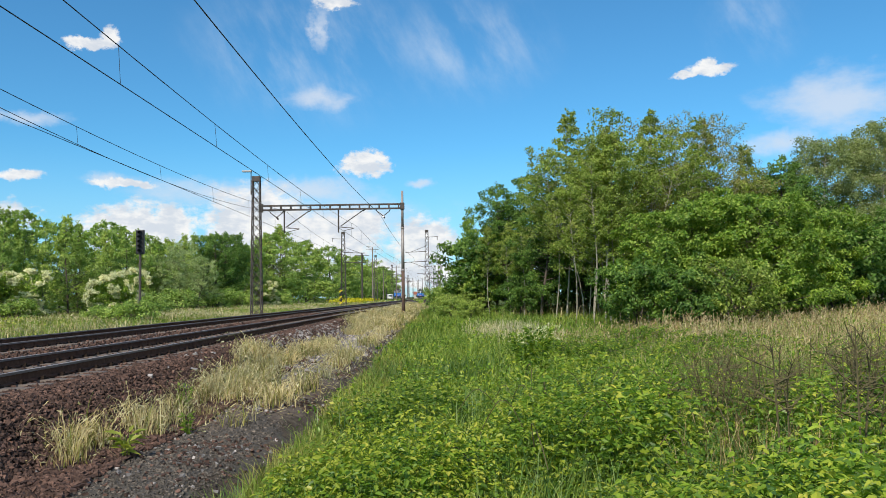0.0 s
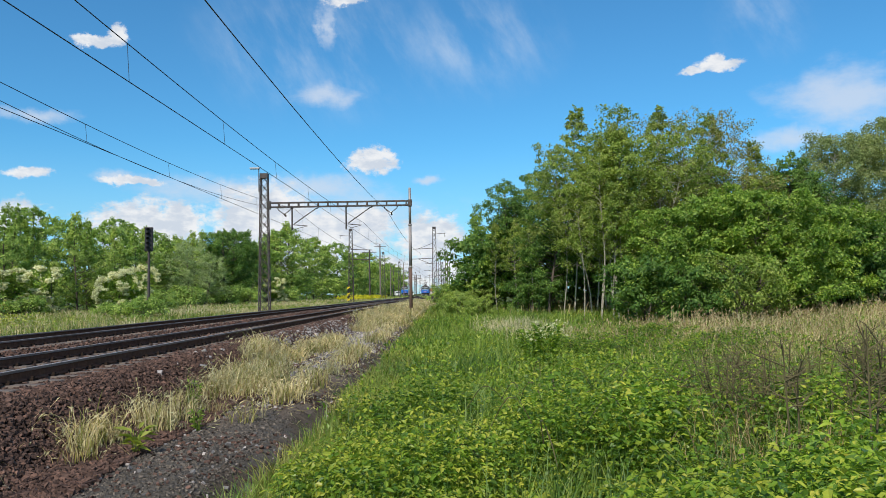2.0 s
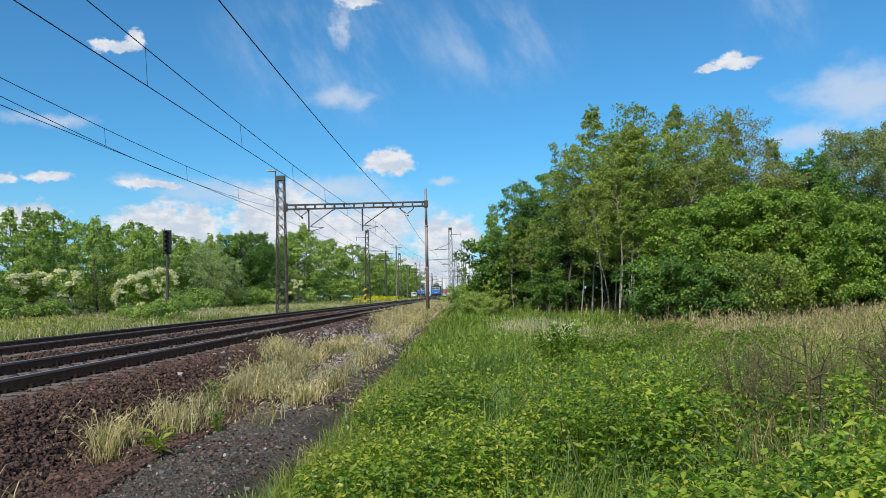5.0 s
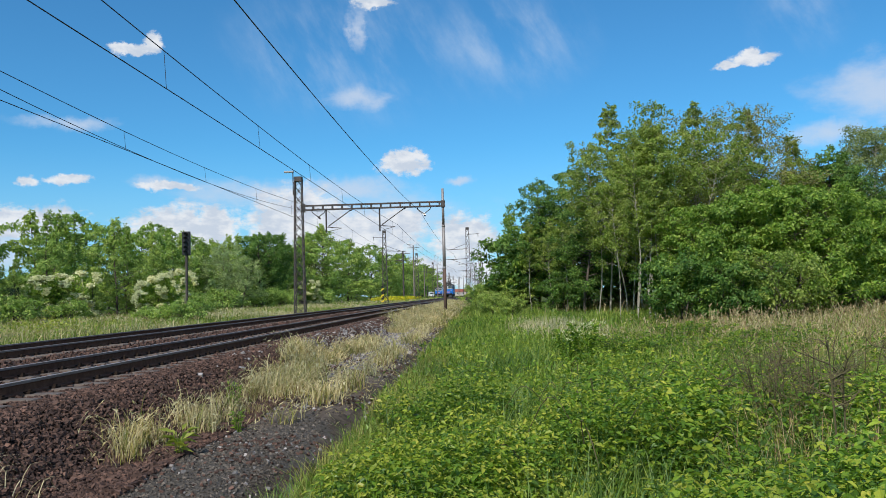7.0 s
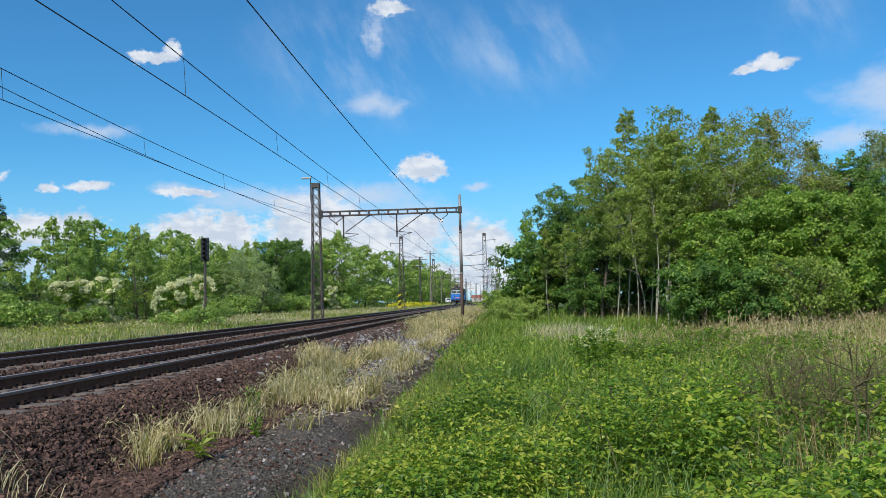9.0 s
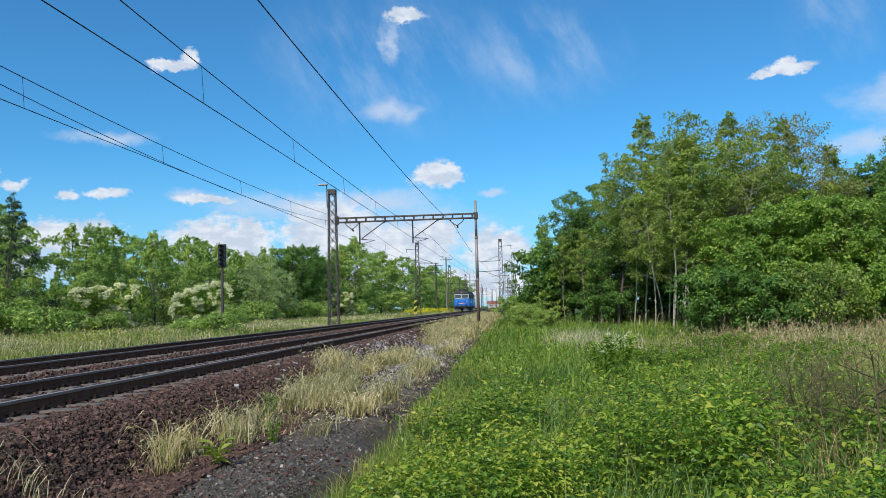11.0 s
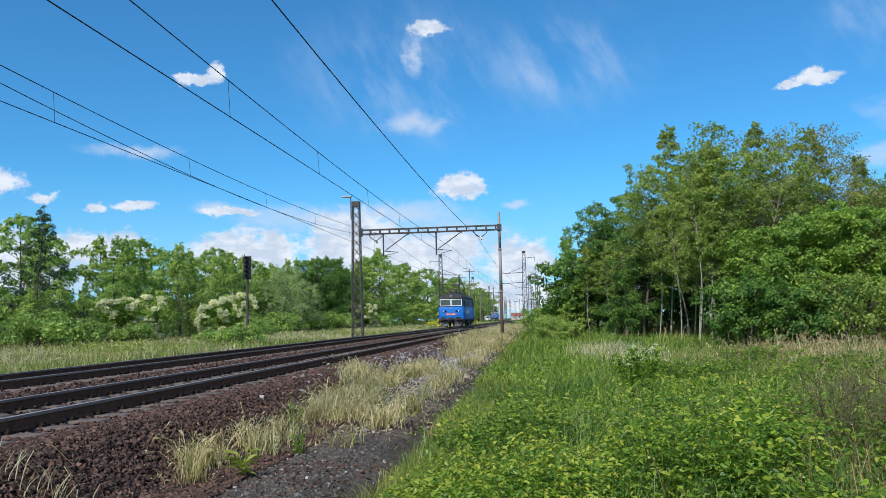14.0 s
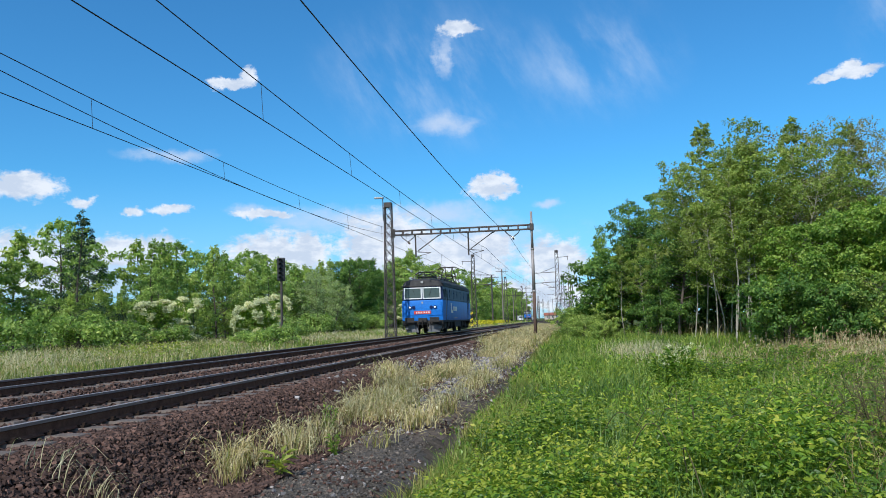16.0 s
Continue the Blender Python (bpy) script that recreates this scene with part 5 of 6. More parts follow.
place(aspen_d, 14.0, 54, 1.08, 20, used)
place(aspen_d, 16.0, 55, 1.08, 160, used)
place(aspen_d, 18.4, 55, 1.02, 260, used)
place(aspen_d, 20.6, 56, 0.96, 60, used)
place(aspen_b, 10.2, 53, 1.0, 300, used)
place(oak_a, 12.5, 56, 1.0, 60, used)
place(oak_a, 16.5, 57, 1.05, 110, used)
place(oak_a, 21.5, 56, 0.98, 160, used)
place(oak_a, 24.0, 54, 0.95, 20, used)
place(oak_a, 22.2, 53, 1.04, 250, used)
place(willow_a, 26.5, 56, 0.98, 0, used)
place(willow_a, 31.0, 57, 1.08, 120, used)
place(willow_a, 35.5, 60, 1.1, 200, used)
place(oak_a, 28.5, 50, 0.78, 220, used)
place(maple_a, 11.4, 40.5, 0.95, 0, used)
place(maple_a, 14.2, 40.0, 1.0, 75, used)
place(maple_a, 16.8, 42.0, 1.06, 150, used)
place(maple_a, 19.6, 45.0, 1.0, 220, used)
place(hazel_a, 9.6, 39.0, 1.0, 0, used)
place(hazel_a, 11.2, 37.0, 0.9, 70, used)
place(hazel_a, 21.8, 46.0, 1.5, 130, used)
place(hazel_a, 24.4, 48.0, 1.5, 190, used)
place(hazel_a, 27.5, 49.5, 1.4, 250, used)
place(hazel_a, 5.6, 56.0, 0.8, 250, used)
place(shrub_y, 13.3, 36.4, 1.05, 0, used, 1.25)
place(lime_shrub, 1.2, 66.0, 0.95, 160, used, 0.81)
place(lime_shrub, 2.2, 62.0, 0.9, 220, used, 0.77)
place(lime_shrub, 0.4, 76.0, 1.1, 280, used, 0.94)
place(lime_shrub, 0.2, 95.0, 1.3, 320, used, 1.10)
place(lime_shrub, 0.6, 57.0, 0.75, 30, used, 0.64)
place(lime_shrub, -0.2, 62.0, 0.85, 90, used, 0.72)
place(lime_shrub, 1.6, 53.0, 0.6, 210, used, 0.51)

for k, (x, y, g) in enumerate(((2.6, 20.5, 0.62), (4.0, 21.0, 0.7), (5.6, 19.5, 0.55), (7.2, 22.0, 0.62), (3.2, 24.0, 0.6), (9.0, 24.5, 0.6), (6.2, 25.5, 0.65))):
    place(thicket, x, y, g, 60 * k, used, g * 0.62)
for k in range(8):
    place(hazel_a, 4.0 + 3.4 * k, 63.5 - 0.3 * k, 1.9, 50 * k, used)
for k in range(5):
    place(oak_a, 6.0 + 5.5 * k, 66, 0.9, 70 * k, used)

for k, (x, y, g) in enumerate(((8.0, 44.0, 0.9), (8.5, 45.0, 0.8), (9.3, 44.0, 1.0), (9.5, 44.4, 0.95), (7.4, 47.0, 0.85), (6.9, 50.0, 0.8), (8.9, 43.6, 0.7), (3.4, 58.5, 0.6), (4.6, 57.5, 0.6), (5.3, 55.5, 0.65))):
    place(aspen_c, x, y, g, 77 * k, used)

# beyond the tracks
rng = np.random.default_rng(5)
place(pine, -31.6, 48, 1.0, 0, used)
place(elder, -30.2, 55.5, 0.92, 0, used)
place(elder, -23.5, 58.0, 0.68, 35, used, 0.95)
place(elder, -27.0, 118, 1.0, -30, used)
protos = (wood_a, wood_d, wood_d, wood_b, wood_d)
for k in range(31):
    y = 34 + k * 3.4 + rng.uniform(-1, 1)
    h = 0.80 + 0.06 * rng.normal() + 0.0022 * (y - 34)
    p = protos[int(rng.integers(0, 5))]
    if y < 44:
        h *= 0.55
    elif y < 57:
        h *= 0.68
    place(p, -33.5 + rng.uniform(-1.5, 1.5) + 0.02 * (y - 34), y, h, rng.uniform(0, 360), used, h * rng.uniform(0.92, 1.12))
for k in range(24):
    y = 44 + k * 4.6
    p = (far_a, far_b)[int(rng.integers(0, 2))]
    h = 0.93 + 0.0015 * y + rng.uniform(-0.08, 0.12)
    place(p, -38.5 + rng.uniform(-2, 2), y, h, rng.uniform(0, 360), used)
for k in range(20):
    y = 138 + k * 17 + rng.uniform(-3, 3)
    p = (far_a, far_b)[int(rng.integers(0, 2))]
    h = 1.5 + rng.uniform(-0.12, 0.15) + 0.001 * (y - 138)
    place(p, -29.5 + rng.uniform(-1.5, 1.5), y, h * 1.2, rng.uniform(0, 360), used, h)
place(oak_far, -31.0, 110, 1.15, 40, used)
place(oak_far, -31.5, 117, 1.2, 90, used)
place(oak_far, -31.5, 126, 1.1, 160, used)
place(wood_b, -30.0, 150, 1.75, 10, used)
place(wood_b, -31.5, 143, 1.5, 60, used)
place(wood_c, -29.0, 87, 1.05, 60, used)
place(wood_c, -28.5, 92, 1.0, 160, used)
for k in range(24):
    y = 44 + k * 4.1 + rng.uniform(-1, 1)
    place((wood_b, wood_a, wood_b)[k % 3], -31.2 + rng.uniform(-0.9, 0.9), y, 0.44 + rng.uniform(-0.06, 0.1), rng.uniform(0, 360), used, 0.42)
for k in range(14):
    y = 120 + 26 * k
    place(low_bush, -31.5 + rng.uniform(-1, 1), y, 3.0 + 0.002 * y, 70 * k, used)
for k in range(8):
    place(low_bush, -36.0 + rng.uniform(-1, 1), 40 + 11 * k, 2.0, 45 * k, used)
for x, y, s in ((-17.2, 45.5, 0.7), (-18.6, 46.5, 0.6), (-27, 75, 1.1), (-26, 68, 0.8), (-27.5, 84, 1.3), (-29, 48, 1.0), (-29, 44, 1.2), (-30, 40, 1.2), (-27, 96, 1.4), (-27, 108, 1.3), (-26.5, 130, 1.5), (-22, 62, 0.6), (-20, 47, 0.5), (-28, 53, 0.8)):
    place(low_bush, x, y, s, rng.uniform(0, 360), used)

# ---------- grass, brambles and weeds ----------
def on_ground(x, y, dz=0.0):
    return np.stack([x, y, ground_z(x, y) + dz], 1)


def wedge(rng, n, y0, y1, x_of, power=1.0):
    """Random spots, thinning out with the distance y."""
    y = y0 * (y1 / y0) ** rng.uniform(0, 1, n) ** power
    lo, hi = x_of(y)
    return lo + (hi - lo) * rng.uniform(0, 1, n), y


def patchy(x, y, s, seed):
    return 0.5 + 0.25 * (np.sin(x * s + seed + 1.7 * np.sin(y * s * 0.6 + seed)) + np.sin(y * s * 0.83 - x * s * 0.5 + 2.1 * seed))


MEADOW = lambda y: (-1.78 + 0.1 * np.sin(y * 1.7), np.minimum(0.62 * y + 1.0, 40))

# bramble field close by: plants with leaves in threes at several heights, in mounds with gaps between
rng = np.random.default_rng(31)
x, y = wedge(rng, 19000, 4.0, 24, lambda y: (np.full_like(y, -1.5), 0.62 * y + 0.8))
mound = 0.6 * patchy(x, y, 1.9, 4.0) + 0.4 * patchy(x + 0.3 * y, y, 3.7, 1.0)
d = 1.1 * mound + 0.55 * smooth01(-y, -15, -7) - 0.22 * smooth01(x, 1.8, 2.8) * smooth01(-y, -12, -9) - 0.1 * smooth01(-x, 0.2, 1.2)
k = d > rng.uniform(0.5, 1.25, len(d))
x, y, mound = x[k], y[k], mound[k]
tall = (0.10 + 0.95 * mound ** 1.5 * rng.uniform(0.3, 1.25, len(x)) + 0.10 * smooth01(x, 2, 6)) * (0.5 + 0.5 * smooth01(x, -1.6, -0.5)) * (1 - 0.45 * smooth01(y, 10.5, 15.5))
tiers = 4
u = np.tile(np.linspace(1.0, 0.35, tiers), len(x)) + rng.normal(0, 0.06, len(x) * tiers)
a = np.repeat(rng.uniform(0, 6.28, len(x)), tiers) + np.tile(np.arange(tiers) * 2.3, len(x)) + rng.normal(0, 0.4, len(u))
reach = 0.13 * (1.25 - u)
P = on_ground(np.repeat(x, tiers), np.repeat(y, tiers)) + np.stack([reach * np.cos(a) + rng.normal(0, 0.03, len(u)), reach * np.sin(a) + rng.normal(0, 0.03, len(u)), np.repeat(tall, tiers) * u], 1)
pieces = []
young = (u > 0.8) & (rng.uniform(0, 1, len(u)) < np.repeat(0.30 + 0.45 * smooth01(-x, -1.6, -0.2) - 0.16 * smooth01(x, 2, 3.5), tiers))
size = np.where(u > 0.9, 0.058, 0.080) * np.repeat(0.9 + 0.28 * smooth01(x, 0.6, 2.6), tiers)
for j, (turn, s) in enumerate(((0, 1.0), (1.5, 0.85), (-1.5, 0.85))):
    out = np.stack([np.cos(a + turn), np.sin(a + turn), np.full(len(a), 0.25)], 1)
    near = P[:, 1] < 10.5
    for mat_i, pick in ((0, ~young), (1, young)):
        g = pick & near
        pieces.append((*broad_leaf_arrays(np.random.default_rng(40 + j), P[g] + out[g] * 0.012, out[g] * 1.7, (size * s)[g], 0.54, 0.8), mat_i))
        g = pick & ~near
        pieces.append((*leaf_arrays(np.random.default_rng(50 + j), P[g] + out[g] * 0.012, out[g] * 1.9, (size * s * 1.15)[g], 0.58, 0.45, 0.14), mat_i))
st = blade_arrays(rng, on_ground(x, y, -0.03), tall * 0.95, 0.008, 0.15, 2)
pieces.append((*st, 0))
stuff("bramble_thicket", joined("bramble_thicket", pieces, [L_BRAMBLE, L_YOUNG]), "bright green bramble and raspberry leaves covering the ground", "brambles")

# meadow grass
rng = np.random.default_rng(32)
x, y = wedge(rng, 74000, 4.5, 75, MEADOW, 0.9)
k = rng.uniform(0, 1, len(x)) > 0.5 * smooth01(-y, -15, -8) * smooth01(x, -1.2, -0.4)
x, y = x[k], y[k]
w = 0.005 + 0.0009 * y
h = 0.30 + 0.16 * patchy(x, y, 0.35, 1.0) + 0.12 * smooth01(y, 10, 30)
green = stuff("meadow_grass", joined("meadow_grass", [(*blade_arrays(rng, on_ground(x, y, -0.03), h, w * 1.15, 0.5, 2), 0)], [L_GRASS]), "long green meadow grass", "grass")
x, y = wedge(rng, 9000, 5.5, 22, MEADOW, 1.0)
k = patchy(x, y, 1.3, 6.5) > rng.uniform(0.35, 0.95, len(x))
x, y = x[k], y[k]
stuff("tall_grass", joined("tall_grass", [(*blade_arrays(rng, on_ground(x, y, -0.03), 0.62, 0.006 + 0.0007 * y, 0.55, 3, 0.2), 0)], [L_BLADE]), "tall blue-green grass standing among the brambles", "grass")
# paler, half dry and seeding patches towards the trees, tallest in front of the shrubs
x, y = wedge(rng, 62000, 9, 62, MEADOW, 0.75)
dry = patchy(x, y, 0.22, 5.0) + 0.35 * smooth01(y, 13, 28) + 0.45 * smooth01(x, 4, 11) - 0.7 * smooth01(-x, -4.5, -0.5)
k = dry + 0.5 * (patchy(x, y, 0.75, 2.6) - 0.5) > rng.uniform(0.78, 1.65, len(x))
x, y, dry = x[k], y[k], dry[k]
kind = rng.uniform(0, 1, len(x)) - 0.14 * smooth01(dry, 0.9, 1.6)
up = 0.8 + 0.35 * smooth01(y, 14, 30) + 0.2 * patchy(x, y, 1.1, 3.0)
cuts = [kind > 0.22, (kind <= 0.22) & (kind > 0.05), kind <= 0.05]
pieces = [(*blade_arrays(rng, on_ground(x[c], y[c], -0.03), h0 * up[c], w0 + 0.0008 * y[c], bd, 3, td), i) for i, (c, h0, w0, bd, td) in enumerate(zip(cuts, (0.46, 0.60, 0.72), (0.005, 0.004, 0.003), (0.4, 0.3, 0.28), (0.0, 0.1, 0.2)))]
stalks = pieces[2][0].reshape(-1, 8, 3)
tp = np.concatenate([stalks[:, 4:6].mean(1), stalks[:, 6:8].mean(1)])
v, f = leaf_arrays(rng, tp, rng.normal(0, 0.4, tp.shape) + np.array([0.2, 0, 0.9]), 0.05 + 0.0028 * np.tile(y[cuts[2]], 2), 0.3, 0.0)
pieces.append((v, f, 3))
stuff("seeding_grass", joined("seeding_grass", pieces, [L_HALF, L_HAY, L_HAY, L_SEED]), "half dry seeding grass in front of the grove", "grass")
# weeds with broad leaves, mixed in farther off
x, y = wedge(rng, 38000, 9, 50, MEADOW, 0.85)
k = patchy(x, y, 0.55, 7.0) > rng.uniform(0.35, 0.95, len(x))
x, y = x[k], y[k]
z = rng.uniform(0.12, 0.5, len(x)) * (0.7 + 0.6 * patchy(x, y, 0.9, 2.0))
P = on_ground(x, y) + np.stack([0 * x, 0 * x, z], 1)
o = rng.normal(0, 1, P.shape)
v, f = leaf_arrays(rng, P, o, 0.045 + 0.0024 * y, 0.5, 0.2)
stuff("meadow_weeds", joined("meadow_weeds", [(v, f, 0)], [L_BRAMBLE]), "leafy green weeds among the grass", "weeds")

# dry grass along the gravel verge, in tufts
rng = np.random.default_rng(33)
tx, ty = wedge(rng, 1350, 7.4, 120, lambda y: (-4.8 + 0.0 * y, np.full_like(y, -2.45)), 0.85)
line = -3.82 - 0.30 * smooth01(ty, 9, 22) + 0.2 * np.sin(ty * 0.55)
cl = 1.7 * np.exp(-((tx - line) / (0.27 + 0.10 * smooth01(ty, 8, 16))) ** 2) * smooth01(ty, 7.9, 8.9) + 1.1 * smooth01(ty, 36, 46) + 1.2 * smooth01(ty, 9.8, 11.5) * np.exp(-((tx + 2.68) / 0.20) ** 2) * patchy(tx, ty, 1.3, 6)
cl = cl * (1 - 0.9 * np.exp(-((tx + 4.4) / 0.7) ** 2 - ((ty - 31) / 6) ** 2))
k = cl > rng.uniform(0.3, 1.05, len(tx))
tx, ty = tx[k], ty[k]
kind = rng.uniform(0, 1, len(tx))
grow = rng.uniform(0.65, 1.25, len(tx))
per = 38
x = np.repeat(tx, per) + rng.normal(0, 1, len(tx) * per) * (0.055 + 0.003 * np.repeat(ty, per))
y = np.repeat(ty, per) + rng.normal(0, 1, len(tx) * per) * (0.06 + 0.005 * np.repeat(ty, per))
gr = np.repeat(grow, per)
sel = np.repeat(kind, per) + rng.normal(0, 0.3, len(x))
k = x > -5.0
x, y, sel, gr = x[k], y[k], sel[k], gr[k]
g1, g2, g3 = sel < 0.56, (sel >= 0.56) & (sel < 0.84), sel >= 0.84
b1 = blade_arrays(rng, on_ground(x[g1], y[g1], -0.03), 0.72 * gr[g1] * rng.uniform(0.6, 1.1, int(g1.sum())), 0.0034 + 0.0006 * y[g1], 1.05, 4, 1.0, 2.2)
b2 = blade_arrays(rng, on_ground(x[g2], y[g2], -0.03), 0.46 * gr[g2], 0.005 + 0.0007 * y[g2], 0.5, 3, 0.1)
b3 = blade_arrays(rng, on_ground(x[g3], y[g3], -0.03), 0.40 * gr[g3], 0.005 + 0.0007 * y[g3], 0.5, 3, 0.0)
tips = b1[0].reshape(-1, 10, 3)
tp = np.concatenate([tips[:, 6:8].mean(1), tips[:, 7:9].mean(1), tips[:, 9]])
plume = rng.uniform(0, 1, len(tp)) < 0.75
tp, ty3 = tp[plume], np.tile(y[g1], 3)[plume]
v, f = leaf_arrays(rng, tp + rng.normal(0, 0.008, tp.shape), rng.normal(0, 0.5, tp.shape) + np.array([-0.8, 0.3, -0.5]), 0.06 + 0.0014 * ty3, 0.30, 0.6)
stuff("verge_grass", joined("verge_grass", [(*b1, 0), (*b2, 1), (*b3, 2), (v, f, 3)], [L_HAY, L_HALF, L_DEAD, L_PLUME]), "straw-coloured seeding grass on the gravel verge", "grass")
# dead litter and low weeds on the verge
x, y = wedge(rng, 9000, 6, 60, lambda y: (-4.2 + 0 * y, -2.2 + 0 * y), 0.85)
k = patchy(x, y, 1.2, 9.0) + 0.35 * smooth01(y, 10, 14) - 0.5 * smooth01(-y, -9.5, -8) > rng.uniform(0.4, 1.1, len(x))
x, y = x[k], y[k]
v, f = leaf_arrays(rng, on_ground(x, y, 0.01), rng.normal(0, 1, (len(x), 3)) * np.array([1, 1, 0.3]), 0.09 + 0.003 * y, 0.12, 0.0, 0.02)
stuff("dead_litter", joined("dead_litter", [(v, f, 0)], [L_HAY]), "dead grass stalks lying on the verge", "litter")
# green fringe along the ditch
x, y = wedge(rng, 8000, 5, 60, lambda y: (-1.82 + 0.09 * np.sin(y * 1.3) - 0.3 * smooth01(y, 24, 40), -1.1 + 0 * y), 0.9)
stuff("ditch_grass", joined("ditch_grass", [(*blade_arrays(rng, on_ground(x, y, -0.03), 0.32, 0.006 + 0.0009 * y, 0.6, 3), 0)], [L_HALF]), "yellow-green grass along the ditch", "grass")
# field beyond the tracks
x, y = wedge(rng, 62000, 13, 260, lambda y: (np.maximum(-34, -0.95 * y - 4), np.full_like(y, -13.4)), 0.9)
sel = 0.75 * patchy(x, y, 0.28, 8.0) + 0.25 * patchy(x, y, 1.1, 3.0) + rng.normal(0, 0.22, len(x))
P = on_ground(x, y, -0.03)
cuts = [sel < 0.38, (sel >= 0.38) & (sel < 0.54), (sel >= 0.54) & (sel < 0.74), sel >= 0.74]
pieces = [(*blade_arrays(rng, P[c], h0, 0.004 + 0.0006 * y[c], 0.55, 2, 0.15), i) for i, (c, h0) in enumerate(zip(cuts, (0.33, 0.38, 0.46, 0.5)))]
k = rng.choice(len(x), 9000, False)
pieces.append((*leaf_arrays(rng, P[k] + np.array([0, 0, 1.0]) * rng.uniform(0.05, 0.4, 9000)[:, None], rng.normal(0, 1, (9000, 3)), 0.05 + 0.002 * y[k], 0.5, 0.2), 0))
stuff("field_grass", joined("field_grass", pieces, [L_GRASS, L_HALF, L_HAY, L_PLUME]), "green and straw grass in the field beyond the tracks", "grass")
x = rng.uniform(-20.5, -15.5, 2500)
y = rng.uniform(142, 196, 2500)
v, f = leaf_arrays(rng, on_ground(x, y) + np.stack([0 * x, 0 * x, rng.uniform(0.3, 0.85, 2500)], 1), rng.normal(0, 1, (2500, 3)), 0.3, 0.8, 0)
stuff("yellow_flowers", joined("yellow_flowers", [(v, f, 0)], [L_RAPE]), "patch of yellow flowers beside the far track", "flowers")

def dead_weed(x, y, h, seed, label):
    r = random.Random(seed)
    t = thing("dead_weed", label, "weed", pose(x, y, float(ground_z(x, y))), "dead weeds")
    bm = B()
    top = Vector((r.uniform(-0.12, 0.12), r.uniform(-0.1, 0.1), h))
    tube(bm, (0, 0, -0.05), top * 0.55, 0.013, 0.010, 5)
    tube(bm, top * 0.55, top, 0.010, 0.005, 5)
    part("stem", bm, L_TWIG, t)
    for k in range(8):
        p = top * r.uniform(0.4, 0.98)
        q = p + Vector((r.uniform(-0.3, 0.3), r.uniform(-0.2, 0.2), r.uniform(0.0, 0.25)))
        bm = B()
        tube(bm, p, q, 0.008, 0.004, 4)
        part("twig", bm, L_TWIG, t)
        for j in range(4):
            s = p.lerp(q, r.uniform(0.35, 1))
            bm = B()
            tube(bm, s, s + Vector((r.uniform(-0.14, 0.14), r.uniform(-0.1, 0.1), r.uniform(-0.04, 0.12))), 0.0055, 0.003, 3)
            part("twig", bm, L_TWIG, t)
    return t


for k, (x, y, h) in enumerate(((3.05, 7.45, 1.32), (3.72, 7.35, 1.5), (3.9, 7.7, 1.3), (3.6, 8.6, 0.95), (4.9, 10.0, 1.15), (5.2, 10.4, 1.0), (4.6, 9.4, 0.8), (5.5, 11.0, 1.0), (3.9, 11.5, 0.8), (2.9, 10.8, 0.6), (4.25, 8.1, 0.9), (4.4, 12.5, 0.9))):
    dead_weed(x, y, h, 60 + k, "dry grey-brown branching dead weed standing in the brambles")


def dead_shrub(x, y, h, seed):
    """A dry, finely branched thicket of last year's stalks."""
    r = random.Random(seed)
    t = thing("dead_shrub", "grey-brown dead shrub of fine dry twigs among the brambles", "shrub", pose(x, y, float(ground_z(x, y))), "dead weeds")
    ends = []
    for k in range(9):
        q = Vector((r.gauss(0, 0.22), r.gauss(0, 0.22), h * r.uniform(0.7, 1.0)))
        part("limb", tube(B(), (q.x * 0.15, q.y * 0.15, -0.05), q, 0.010, 0.004, 5), L_TWIG, t)
        ends.append(q)
    bm = B()
    for k in range(190):
        q = r.choice(ends)
        p = q * r.uniform(0.35, 1.0)
        e = p + Vector((r.gauss(0, 0.16), r.gauss(0, 0.16), r.uniform(-0.02, 0.2)))
        tube(bm, p, e, 0.004, 0.002, 3, False)
    tagged(part("brushwood", bm, L_TWIG, t), kind="stuff")
    return t


for k, (x, y, h) in enumerate(((3.75, 9.9, 1.15), (4.15, 10.3, 1.2), (3.5, 10.6, 1.0), (5.4, 10.6, 1.35), (5.75, 11.0, 1.4), (5.0, 11.4, 1.2), (6.4, 12.6, 1.2))):
    dead_shrub(x, y, h, 90 + k)


def bramble_cane(x, y, turn, reach, h, seed):
    """A dry cane that arches over and comes down again."""
    pts = []
    for k in range(9):
        u = k / 8
        pts.append(Vector((reach * u + 0.02 * math.sin(7 * u), 0.05 * math.sin(5 * u + seed), h * math.sin(0.12 + 2.5 * u) - 0.1)))
    ob = wire("bramble_cane", "", pts, 0.0055, None, L_TWIG)
    ob.matrix_basis = pose(x, y, float(ground_z(x, y)), 0, 0, turn)
    return tagged(ob, "dry brown arching bramble cane", "cane", "bramble canes")


for k in range(26):
    y = 7.2 + 0.27 * k
    x = -0.2 + (0.5 * y + 0.4) * ((k * 0.618) % 1)
    bramble_cane(x, y, 137 * k, 0.5 + 0.05 * (k % 7), 0.62 + 0.05 * (k % 6), k)


